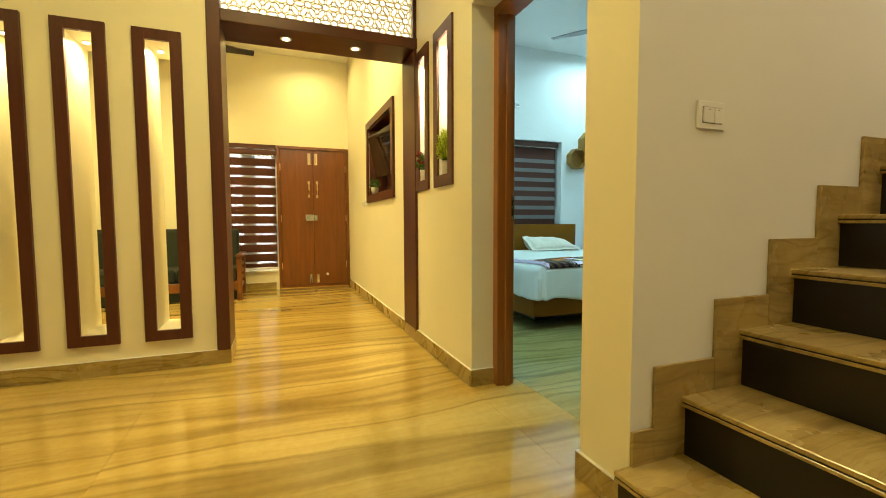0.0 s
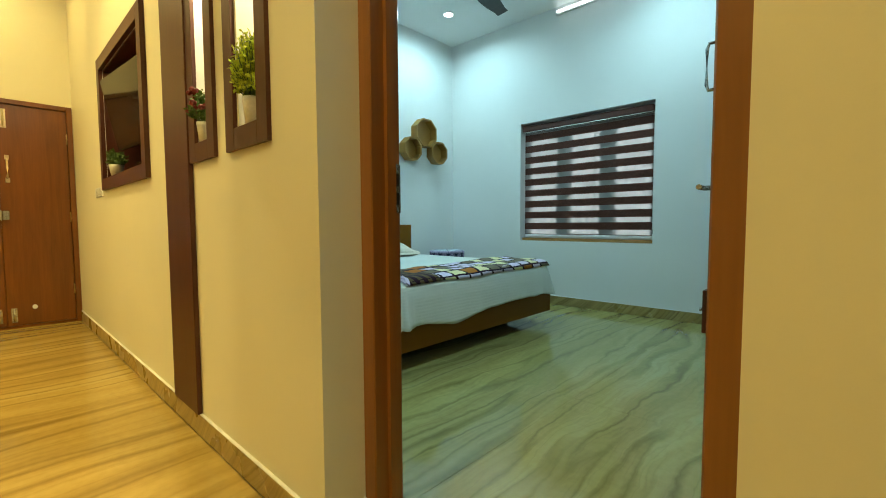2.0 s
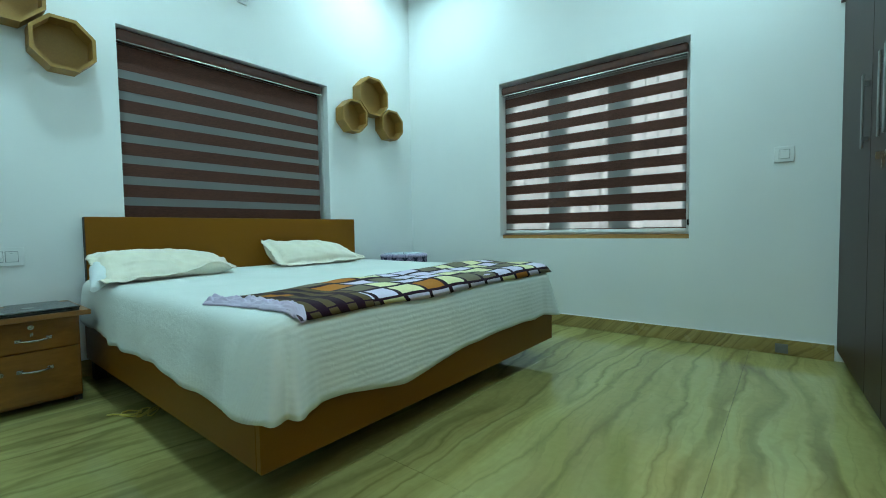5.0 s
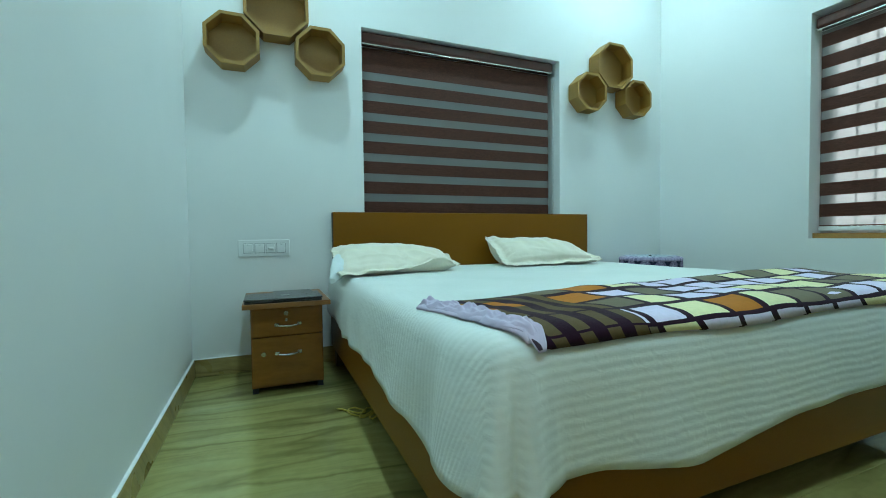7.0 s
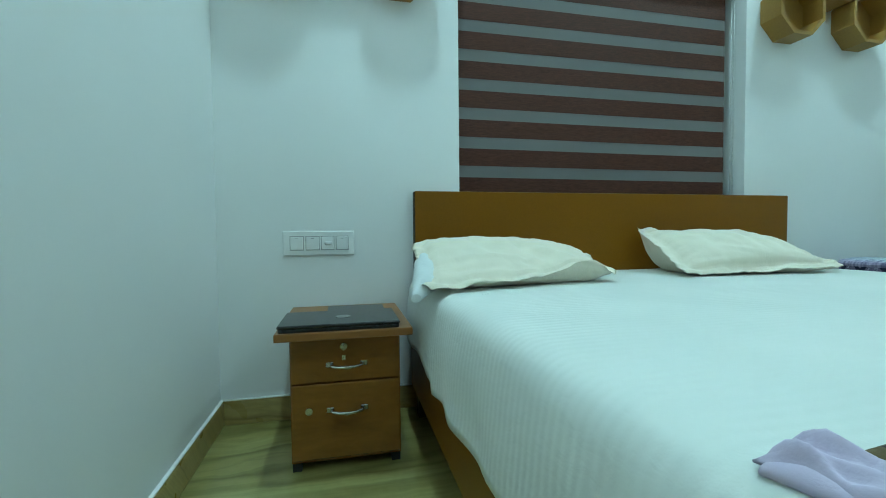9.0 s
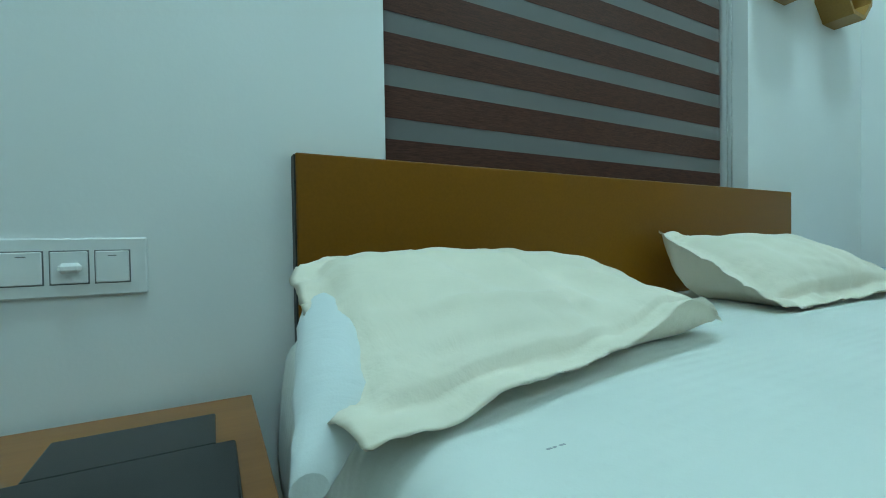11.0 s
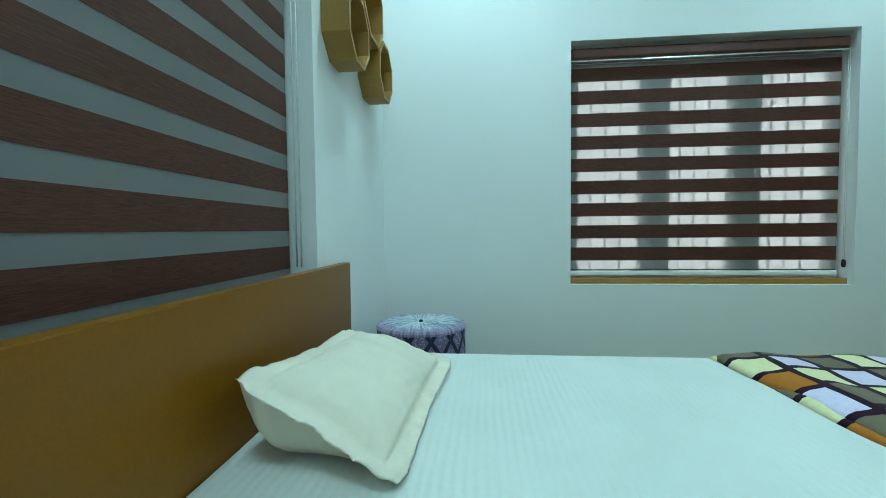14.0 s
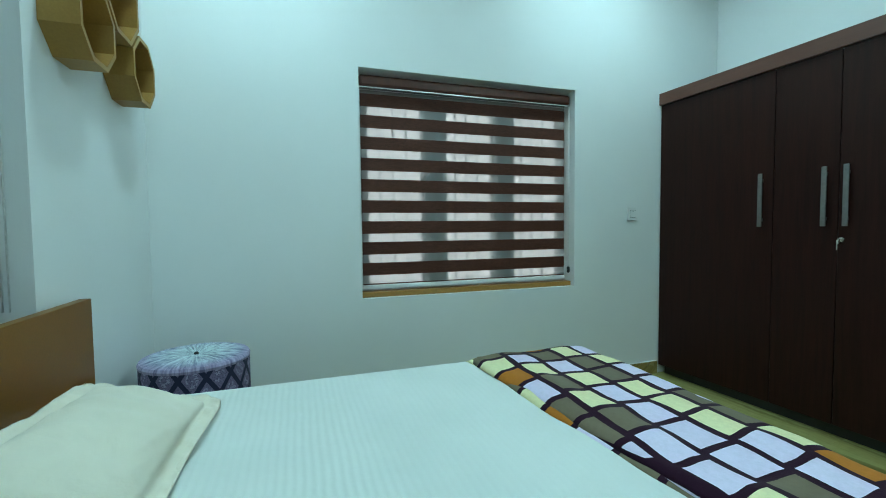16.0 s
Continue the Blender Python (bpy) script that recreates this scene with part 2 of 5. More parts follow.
def sheer(name, c, clear):
    n = Nodes(name, 0.45)
    n.colour(c)
    tr = n.add("ShaderNodeBsdfTransparent")
    tl = n.add("ShaderNodeBsdfTranslucent")
    tl.inputs["Color"].default_value = (*c, 1)
    m1, m2 = n.add("ShaderNodeMixShader"), n.add("ShaderNodeMixShader")
    m1.inputs[0].default_value, m2.inputs[0].default_value = 0.45, clear
    n.link(n.b.outputs[0], m1.inputs[1])
    n.link(tl.outputs[0], m1.inputs[2])
    n.link(m1.outputs[0], m2.inputs[1])
    n.link(tr.outputs[0], m2.inputs[2])
    n.link(m2.outputs[0], n.t.nodes["Material Output"].inputs[0])
    return n.m


BAND = cloth_band()
SHEER = sheer("blind_sheer_weave", (0.38, 0.37, 0.37), 0.38)


def glass_mat():
    n = Nodes("window_glass", 0.03)
    tr, gl, mx = n.add("ShaderNodeBsdfTransparent"), n.add("ShaderNodeBsdfGlossy"), n.add("ShaderNodeMixShader")
    gl.inputs["Roughness"].default_value = 0.02
    mx.inputs[0].default_value = 0.08
    n.link(tr.outputs[0], mx.inputs[1])
    n.link(gl.outputs[0], mx.inputs[2])
    n.link(mx.outputs[0], n.t.nodes["Material Output"].inputs[0])
    return n.m


GLASS = glass_mat()


def sheet_mat():
    n = Nodes("white_bed_linen", 0.75)
    uv = n.add("ShaderNodeUVMap")
    sep = n.add("ShaderNodeSeparateXYZ")
    n.link(uv.outputs[0], sep.inputs[0])
    f = n.math("SINE", n.math("ADD", n.math("MULTIPLY", sep.outputs[1], 270.0), n.math("MULTIPLY", n.noise(n.where(), 6, 2), 4.0)))
    w = n.noise(n.where(), 300, 2)
    n.colour(n.ramp(n.noise(n.where(), 3, 4), [(0.3, (0.68, 0.70, 0.665)), (0.7, (0.74, 0.755, 0.72))]))
    crinkle = n.noise(n.where((1, 0.8, 1.6)), 27, 3, 0.5, 0.6)
    n.bump(n.math("ADD", n.math("ADD", n.math("MULTIPLY", f, 0.28), n.math("MULTIPLY", w, 0.2)), n.math("MULTIPLY", crinkle, 1.2)), 0.26, 0.005)
    n.b.inputs["Sheen Weight"].default_value = 0.15
    return n.m


SHEET = sheet_mat()


def cotton(name, c):
    n = Nodes(name, 0.8)
    p = n.where()
    crease = n.noise(p, 7, 5, 0.6, 0.8)
    # crease hollows get a little shade in the colour besides the bump
    n.colour(n.ramp(crease, [(0.3, tuple(v * 0.94 for v in c)), (0.7, c)]))
    n.bump(n.math("ADD", crease, n.math("MULTIPLY", n.noise(p, 420, 2), 0.04)), 0.3, 0.016)
    n.b.inputs["Sheen Weight"].default_value = 0.15
    return n.m


PILLOW = cotton("cream_pillow_cotton", (0.80, 0.715, 0.585))
PILLOW_IN = cotton("white_pillow_ticking", (0.66, 0.69, 0.69))


def blanket_mat():
    """Plush blanket of oblong patches between dark purple lines; patch colours are drawn at random per patch."""
    n = Nodes("patchwork_plush", 0.9)
    uv = n.add("ShaderNodeUVMap")
    warp = n.add("ShaderNodeTexNoise", Scale=3.5, Detail=2.0)
    n.link(uv.outputs[0], warp.inputs["Vector"])
    add = n.add("ShaderNodeVectorMath")
    add.operation = "MULTIPLY_ADD"
    n.link(warp.outputs["Color"], add.inputs[0])
    add.inputs[1].default_value = (0.05, 0.05, 0)
    n.link(uv.outputs[0], add.inputs[2])
    sep = n.add("ShaderNodeSeparateXYZ")
    n.link(add.outputs[0], sep.inputs[0])
    v = n.math("MULTIPLY", sep.outputs[1], 7.75)
    row = n.math("FLOOR", v)
    u = n.math("ADD", n.math("MULTIPLY", sep.outputs[0], 6.29), n.math("MULTIPLY", row, 0.12))
    cu, cv = n.math("FLOOR", u), row
    fu, fv = n.math("FRACT", u), n.math("FRACT", v)
    border = n.math("LESS_THAN", sep.outputs[0], 2.64)
    edge_u = n.math("GREATER_THAN", n.math("ABSOLUTE", n.math("SUBTRACT", fu, 0.5)), 0.418)
    edge_v = n.math("GREATER_THAN", n.math("ABSOLUTE", n.math("SUBTRACT", fv, 0.5)), 0.40)
    # towards one end the lines widen into stripes
    stripe = n.math("LESS_THAN", n.math("FRACT", n.math("MULTIPLY", sep.outputs[0], 11.0)), 0.52)
    line = n.mix(border, n.math("MAXIMUM", edge_u, edge_v), n.math("MAXIMUM", stripe, n.math("MULTIPLY", edge_v, n.math("GREATER_THAN", n.math("FRACT", n.math("MULTIPLY", row, 0.37)), 0.8))))
    cell = n.add("ShaderNodeCombineXYZ")
    n.link(cu, cell.inputs[0])
    n.link(cv, cell.inputs[1])
    rnd = n.add("ShaderNodeTexWhiteNoise")
    rnd.noise_dimensions = "2D"
    n.link(cell.outputs[0], rnd.inputs["Vector"])
    c = n.ramp(rnd.outputs["Value"], [(0.0, (0.78, 0.68, 0.86)), (0.32, (0.86, 0.79, 0.46)), (0.61, (0.19, 0.15, 0.10)), (0.81, (0.50, 0.17, 0.02))], True)
    # the border patches at one end are all olive
    c = n.mix(n.math("MULTIPLY", border, n.math("LESS_THAN", rnd.outputs["Value"], 0.86)), c, (0.125, 0.083, 0.036))
    pile = n.noise(n.where(), 60, 4, 0.7)
    c = n.mix(0.4, c, n.ramp(pile, [(0.3, (0.7, 0.7, 0.7)), (0.7, (1, 1, 1))]), "MULTIPLY")
    n.colour(n.mix(line, c, (0.022, 0.003, 0.015)))
    n.bump(n.math("ADD", n.math("MULTIPLY", pile, 0.6), n.math("MULTIPLY", line, -0.6)), 0.35, 0.006)
    n.b.inputs["Sheen Weight"].default_value = 0.06
    n.b.inputs["Specular IOR Level"].default_value = 0.15
    return n.m


BLANKET = blanket_mat()
LILAC = cotton("lilac_fleece", (0.60, 0.49, 0.65))
PURPLE = cotton("dark_purple_binding", (0.035, 0.006, 0.026))


def damask_mat():
    n = Nodes("damask_cloth", 0.75)
    uv = n.add("ShaderNodeUVMap")
    sep = n.add("ShaderNodeSeparateXYZ")
    n.link(uv.outputs[0], sep.inputs[0])
    u, v = n.math("MULTIPLY", sep.outputs[0], 9.0), n.math("MULTIPLY", sep.outputs[1], 6.0)
    a = n.math("ABSOLUTE", n.math("SUBTRACT", n.math("FRACT", n.math("ADD", u, v)), 0.5))
    b = n.math("ABSOLUTE", n.math("SUBTRACT", n.math("FRACT", n.math("SUBTRACT", u, v)), 0.5))
    lat = n.math("GREATER_THAN", n.math("MAXIMUM", a, b), 0.39)
    cen = n.math("ADD", n.math("POWER", n.math("SUBTRACT", 0.5, a), 2.0), n.math("POWER", n.math("SUBTRACT", 0.5, b), 2.0))
    speck = n.math("GREATER_THAN", n.noise(uv.outputs[0], 46, 2), 0.52)
    rose = n.math("MULTIPLY", n.math("LESS_THAN", n.math("ADD", n.math("MULTIPLY", a, a), n.math("MULTIPLY", b, b)), 0.10), speck)
    lace = n.mix(n.math("MULTIPLY", rose, 0.75), (0.20, 0.16, 0.27), (0.42, 0.38, 0.54))
    fine = n.noise(uv.outputs[0], 160, 3)
    lace = n.mix(n.math("GREATER_THAN", fine, 0.56), lace, (0.10, 0.085, 0.17))
    n.colour(n.mix(lat, lace, (0.014, 0.014, 0.05)))
    return n.m


DAMASK = damask_mat()


def pleat_mat(cx, cy):
    """Pale cloth gathered to a button: folds fan out from the middle, lilac towards the rim. Shade of the folds is
    multiplied into the colour.
    """
    n = Nodes("pleated_pale_cloth", 0.7)
    sep = n.add("ShaderNodeSeparateXYZ")
    n.link(n.add("ShaderNodeNewGeometry").outputs["Position"], sep.inputs[0])
    dx, dy = n.math("SUBTRACT", sep.outputs[0], cx), n.math("SUBTRACT", sep.outputs[1], cy)
    ang = n.math("ARCTAN2", dy, dx)
    rad = n.math("SQRT", n.math("ADD", n.math("MULTIPLY", dx, dx), n.math("MULTIPLY", dy, dy)))
    comb = n.add("ShaderNodeCombineXYZ")
    n.link(n.math("MULTIPLY", ang, 6.0), comb.inputs[0])
    n.link(n.math("MULTIPLY", rad, 6.0), comb.inputs[1])
    folds = n.noise(comb.outputs[0], 2.2, 3, 0.6)
    c = n.ramp(rad, [(0.10, (0.60, 0.70, 0.72)), (0.19, (0.50, 0.54, 0.64)), (0.225, (0.40, 0.34, 0.50))])
    n.colour(n.mix(1.0, c, n.ramp(folds, [(0.36, (0.42, 0.42, 0.50)), (0.60, (1, 1, 1))]), "MULTIPLY"))
    n.bump(folds, 0.5, 0.012)
    return n.m


# ---- mesh helpers ----
def bx(bm, x0, y0, z0, x1, y1, z1, bevel=0.0, seg=2):
    """An axis-aligned block, with rounded edges if asked for."""
    vs = [bm.verts.new((x, y, z)) for z in (z0, z1) for y in (y0, y1) for x in (x0, x1)]
    fs = [bm.faces.new([vs[i] for i in f]) for f in ((0, 2, 3, 1), (4, 5, 7, 6), (0, 1, 5, 4), (2, 6, 7, 3), (0, 4, 6, 2), (1, 3, 7, 5))]
    if bevel:
        edges = list({e for f in fs for e in f.edges})
        bmesh.ops.bevel(bm, geom=edges, offset=bevel, segments=seg, affect="EDGES", profile=0.5)
    return bm


def block(x0, y0, z0, x1, y1, z1, bevel=0.0, seg=2):
    return bx(bmesh.new(), x0, y0, z0, x1, y1, z1, bevel, seg)


def tube(bm, points, radius, sides=8, caps=True):
    """A round bar along points."""
    rings, pts = [], [Vector(p) for p in points]
    for i, p in enumerate(pts):
        d = (pts[min(i + 1, len(pts) - 1)] - pts[max(i - 1, 0)]).normalized()
        side = d.cross(Vector((0, 0, 1)))
        side = side.normalized() if side.length > 1e-3 else Vector((1, 0, 0))
        up = side.cross(d)
        r = radius[i] if isinstance(radius, (list, tuple)) else radius
        rings.append([bm.verts.new(p + r * (math.cos(a) * side + math.sin(a) * up)) for a in (2 * math.pi * k / sides for k in range(sides))])
    for a, b in zip(rings, rings[1:]):
        for k in range(sides):
            bm.faces.new((a[k], a[(k + 1) % sides], b[(k + 1) % sides], b[k])).smooth = True
    if caps:
        bm.faces.new(rings[0])
        bm.faces.new(rings[-1][::-1])
    return bm


def lathe(bm, profile, x, y, sides=32):
    """Turns (radius, z) points round a vertical axis."""
    rings = [[bm.verts.new((x + r * math.cos(2 * math.pi * k / sides), y + r * math.sin(2 * math.pi * k / sides), z)) for k in range(sides)] for r, z in profile]
    for a, b in zip(rings, rings[1:]):
        for k in range(sides):
            bm.faces.new((a[k], a[(k + 1) % sides], b[(k + 1) % sides], b[k])).smooth = True
    bm.faces.new(rings[0][::-1])
    bm.faces.new(rings[-1])
    return bm


def mesh_of(name, bm, materials):
    bmesh.ops.recalc_face_normals(bm, faces=bm.faces)
    me = bpy.data.meshes.new(name)
    bm.to_mesh(me)
    bm.free()
    for m in materials if isinstance(materials, (list, tuple)) else [materials]:
        me.materials.append(m)
    return me


def part(name, bm, material, parent=None, label=""):
    """Links a bmesh as ONE mesh object, under a thing or a part where one is given."""
    ob = new(name, mesh_of(name, bm, material))
    ob.parent = parent
    return tagged(ob, label)


def thing(name, label, category, group="", x=0, y=0, z=0):
    ob = new(name)
    ob.empty_display_size = 0.1
    return tagged(ob, label, category, group)


def structure(name, bm, material, label="", category=""):
    return tagged(part(name, bm, material), label, category, kind="structure")


# ---- large structure ----
HX, BX, EX = 1.07, 1.39, 5.23          # hall face, bedroom west face, bedroom east face
NY, SY, STY = 5.59, 1.30, 1.09         # bedroom north and south faces, stair wall face
PY0, PY1 = 3.47, 3.83                  # partition between hall and sitting room
LY, WX = 7.17, -4.4                    # sitting room north face, far west face
DY0, DY1, DZ = 1.348, 2.385, 2.335     # bedroom doorway


def wall_cells(a0, a1, z0, z1, t0, t1, holes):
    """Blocks of a wall that runs along a, thick from t0 to t1, with holes (a0, a1, z0, z1, t0, t1)."""
    cuts_a = sorted({a0, a1, *(h[0] for h in holes), *(h[1] for h in holes)})
    cuts_z = sorted({z0, z1, *(h[2] for h in holes), *(h[3] for h in holes)})
    for aa, ab in zip(cuts_a, cuts_a[1:]):
        col = [h for h in holes if h[0] <= aa and ab <= h[1]]
        if not col:
            yield aa, ab, z0, z1, t0, t1
            continue
        for za, zb in zip(cuts_z, cuts_z[1:]):
            h = next((h for h in col if h[2] <= za and zb <= h[3]), None)
            if h is None:
                yield aa, ab, za, zb, t0, t1
            else:
                if h[4] > t0:
                    yield aa, ab, za, zb, t0, h[4]
                if h[5] < t1:
                    yield aa, ab, za, zb, h[5], t1


def wall(name, axis, a0, a1, t0, t1, holes, front, back, label, z1=CEIL):
    """front: material of the face at t0; back: of all the rest."""
    bm = bmesh.new()
    for aa, ab, za, zb, ta, tb in wall_cells(a0, a1, 0.0, z1, t0, t1, holes):
        bx(bm, ta, aa, za, tb, ab, zb) if axis == "y" else bx(bm, aa, ta, za, ab, tb, zb)
    bmesh.ops.recalc_face_normals(bm, faces=bm.faces)
    k = 0 if axis == "y" else 1
    for f in bm.faces:
        f.material_index = 0 if abs(f.calc_center_median()[k] - t0) < 1e-4 else 1
    return structure(name, bm, [front, back], label, "wall")


NICHES = [(2.735, 2.935), (3.24, 3.405)]
TVY0, TVY1, TVZ0, TVZ1 = 4.29, 5.48, 1.37, 2.20
wall("wall_west", "y", STY, 7.4, HX, BX,
     [(DY0, DY1, 0, DZ, HX, BX), (DY1, DY1 + 0.06, 0, DZ, 1.31, BX)] + [(a, b, 1.37, 2.33, HX, HX + 0.15) for a, b in NICHES] + [(TVY0, TVY1, TVZ0, TVZ1, HX, HX + 0.24)],
     CREAM, WHITE, "cream and white plastered wall with a doorway and lit niches")
WN = (2.447, 4.087, 0.79, 2.256)
WE = (2.755, 4.40, 0.785, 2.292)
wall("wall_north", "x", BX, EX + 0.23, NY, NY + 0.23, [(*WN, NY, NY + 0.23)], WHITE, WHITE, "white plastered bedroom wall with a window opening")
wall("wall_east", "y", STY, NY, EX, EX + 0.23, [(*WE, EX, EX + 0.23)], WHITE, WHITE, "white plastered bedroom wall with a window opening")
bm = block(BX, STY, 0, EX, SY, CEIL)
structure("wall_south", bm, WHITE, "white plastered wall between staircase and bedroom", "wall")
OPEN = [(-0.916 + 0.07 - 0.433 * k, -0.63 - 0.07 - 0.433 * k) for k in range(5)]
wall("wall_partition", "x", WX, -0.40, PY0, PY1, [(a, b, 0.285, 2.265, PY0, PY1) for a, b in OPEN], CREAM, CREAM, "cream partition wall with tall narrow openings")
structure("wall_lintel", block(-0.40, PY0, 2.98, HX, PY1, CEIL), CREAM, "cream wall above the carved screen", "wall")
LW1, LW2 = (-1.24, -0.036, 0.30, 2.16), (-4.1, -3.2, 0.9, 2.16)
wall("wall_sitting_north", "x", WX, HX, LY, LY + 0.23, [(-0.03, 1.066, 0, 2.225, LY, LY + 0.23), (*LW1, LY, LY + 0.23), (*LW2, LY, LY + 0.23)], CREAM, WHITE, "cream plastered wall with the front door and blinds")
structure("wall_far_west", block(WX - 0.2, -2.4, 0, WX, LY + 0.23, CEIL), CREAM, "cream plastered side wall", "wall")
structure("wall_hall_south", block(WX, -2.6, 0, 5.2, -2.4, CEIL), CREAM, "cream plastered back wall", "wall")
structure("wall_stair_end", block(5.0, -2.4, 0, 5.23, STY, CEIL), WHITE, "white plastered wall at the stair head", "wall")
structure("ceiling", block(WX - 0.2, -2.6, CEIL, EX + 0.23, 7.4, CEIL + 0.15), CEILING, "white painted flat ceiling", "ceiling")
structure("ground", block(-60, -60, -0.3, 60, 60, -0.14), plain("outside_ground", (0.32, 0.29, 0.25), 0.9, 0, 0.3, 8), "pale paved ground outside the house", "ground")
structure("floor_bed", block(WX - 0.2, -2.6, -0.14, EX + 0.23, 7.4, -0.012), GROUT, "filler bed under the stone floor", "floor")


# ---- joinery of the setting ----
def skirting(name, x0, y0, x1, y1):
    ob = structure(name, block(x0, y0, 0, x1, y1, 0.105, 0.003, 1), SKIRT_M, "veined beige stone skirting with a thin white top line", "baseboard")
    # thin white line along the top edge
    part("white_top_line", block(x0 + 0.001, y0 + 0.001, 0.1045, x1 - 0.001, y1 - 0.001, 0.1085), WHITE, ob)


skirting("baseboard_hall_east", HX - 0.014, DY1 - 0.014, HX, LY - 0.014)
skirting("baseboard_reveal", HX, DY1 - 0.014, 1.222, DY1)
skirting("baseboard_reveal_south", HX, DY0, 1.222, DY0 + 0.014)
skirting("baseboard_hall_corner", HX - 0.014, STY + 0.002, HX, DY0 + 0.014)
skirting("baseboard_partition", WX, PY0 - 0.014, -0.386, PY0)
skirting("baseboard_partition_end", -0.40, PY0, -0.386, PY1 + 0.014)
skirting("baseboard_sitting", -1.4, LY - 0.014, -0.075, LY)
skirting("baseboard_bed_west", BX, DY1 + 0.08, BX + 0.014, NY)
skirting("baseboard_bed_north", BX + 0.014, NY - 0.014, EX - 0.014, NY)
skirting("baseboard_bed_east", EX - 0.014, 1.93, EX, NY)
skirting("baseboard_bed_south", BX, SY, 3.4, SY + 0.014)


# ---- windows and blinds ----
def window(name, axis, a0, a1, z0, z1, t0, bars, head=0.05):
    """A three-light window set at the outer side of its opening: frame, panes, and a grille of thin bars."""
    win = tagged(new(name), "three-light aluminium window with glass panes and a thin bar grille", "window", kind="structure")

    def b(bm, aa, za, ta, ab, zb, tb, bev=0.002):
        bx(bm, ta, aa, za, tb, ab, zb, bev, 1) if axis == "y" else bx(bm, aa, ta, za, ab, tb, zb, bev, 1)

    bm = bmesh.new()
    w = (a1 - a0) / 3
    for i in range(4):
        c = a0 + i * w
        half = 0.07 if i in (0, 3) else 0.095
        b(bm, max(a0, c - half), z0, t0, min(a1, c + half), z1, t0 + 0.05)
    for i in range(3):
        lo, hi = a0 + i * w + (0.07 if i == 0 else 0.095), a0 + (i + 1) * w - (0.07 if i == 2 else 0.095)
        b(bm, lo, z0, t0, hi, z0 + 0.05, t0 + 0.05)
        b(bm, lo, z1 - head, t0, hi, z1, t0 + 0.05)
    part("window_frame", bm, ALU, win)
    for i in range(3):
        lo, hi = a0 + i * w + (0.07 if i == 0 else 0.095), a0 + (i + 1) * w - (0.07 if i == 2 else 0.095)
        bm = bmesh.new()
        b(bm, lo, z0 + 0.05, t0 + 0.02, hi, z1 - head, t0 + 0.026, 0)
        pane = part("pane", bm, GLASS, win)
        pane.visible_shadow = False
        bm = bmesh.new()
        n = 4
        for k in range(1, n):
            c = lo + (hi - lo) * k / n
            b(bm, c - 0.006, z0 + 0.05, t0 + 0.065, c + 0.006, z1 - 0.05, t0 + 0.077, 0)
        for k in range(1, bars):
            c = z0 + (z1 - z0) * k / bars
            b(bm, lo, c - 0.006, t0 + 0.078, hi, c + 0.006, t0 + 0.09, 0)
        part("grille", bm, ALU, win)
    return win


def zebra_blind(label, axis, a0, a1, z_top, z_low, t, solid=0.085, pitch=0.136, face=-1, cassette=0.085, first=0.04, starts_solid=False):
    """A roller blind of alternate solid and sheer bands. t: plane of the cloth; face: side of the room."""
    bl = thing("zebra_blind", label, "window blind")

    def b(aa, za, ta, ab, zb, tb, bev=0.0):
        ta, tb = sorted((ta, tb))
        return block(ta, aa, za, tb, ab, zb, bev) if axis == "y" else block(aa, ta, za, ab, tb, zb, bev)

    part("cassette", b(a0, z_top - cassette, t - face * 0.01, a1, z_top, t + face * 0.06, 0.018), MAHOG if axis == "y" else MAHOG_H, bl, "dark brown rounded cassette")
    part("cassette_rim", b(a0, z_top - cassette - 0.007, t + face * 0.012, a1, z_top - cassette, t + face * 0.055), CHROME, bl)
    z, sol = z_top - cassette - 0.007, starts_solid
    while z > z_low + 0.03:
        h = (pitch - solid) if not sol else solid
        if first:
            h, first = first, 0
        zb = max(z - h, z_low + 0.03)
        th = 0.0012 if not sol else 0.0024
        part("solid_band" if sol else "sheer_band", b(a0 + 0.012, zb, t - th, a1 - 0.012, z, t + th), BAND if sol else SHEER, bl)
        z, sol = zb, not sol
    part("bottom_bar", b(a0 + 0.01, z_low, t - 0.012, a1 - 0.01, z_low + 0.029, t + 0.012, 0.004), SWITCH, bl, "white bottom bar")
    return bl


window("window_1", "y", *WE[:2], WE[2] + 0.03, WE[3], EX + 0.13, 1, 0.16)
structure("window_sill_strip", block(EX + 0.045, WE[0], WE[2], EX + 0.13, WE[1], WE[2] + 0.035, 0.003, 1), STRIP, "yellow-brown timber strip under the blind", "window sill")
zebra_blind("brown and sheer striped blind, drawn down over a daylit window", "y", WE[0] + 0.023, WE[1] - 0.006, 2.262, 0.835, EX + 0.09, 0.085, 0.1422, -1, 0.078, 0.024)
window("window_2", "x", *WN, NY + 0.165, 9)
zebra_blind("brown and sheer striped blind, drawn down behind the headboard", "x", WN[0] + 0.005, WN[1] - 0.040, WN[3] - 0.008, WN[2] + 0.04, NY + 0.09, 0.085, 0.1422, -1, 0.08, 0.168, True)
window("window_3", "x", *LW1, LY + 0.13, 10)
zebra_blind("brown striped blind, nearly closed, beside the front door", "x", LW1[0] + 0.01, LW1[1] - 0.002, LW1[3] - 0.01, LW1[2] + 0.01, LY + 0.04, 0.115, 0.147)
window("window_4", "x", *LW2, LY + 0.13, 8)
zebra_blind("brown striped blind, nearly closed, in the sitting room corner", "x", LW2[0] + 0.01, LW2[1] - 0.01, LW2[3] - 0.01, LW2[2] + 0.01, LY + 0.04, 0.1, 0.147)
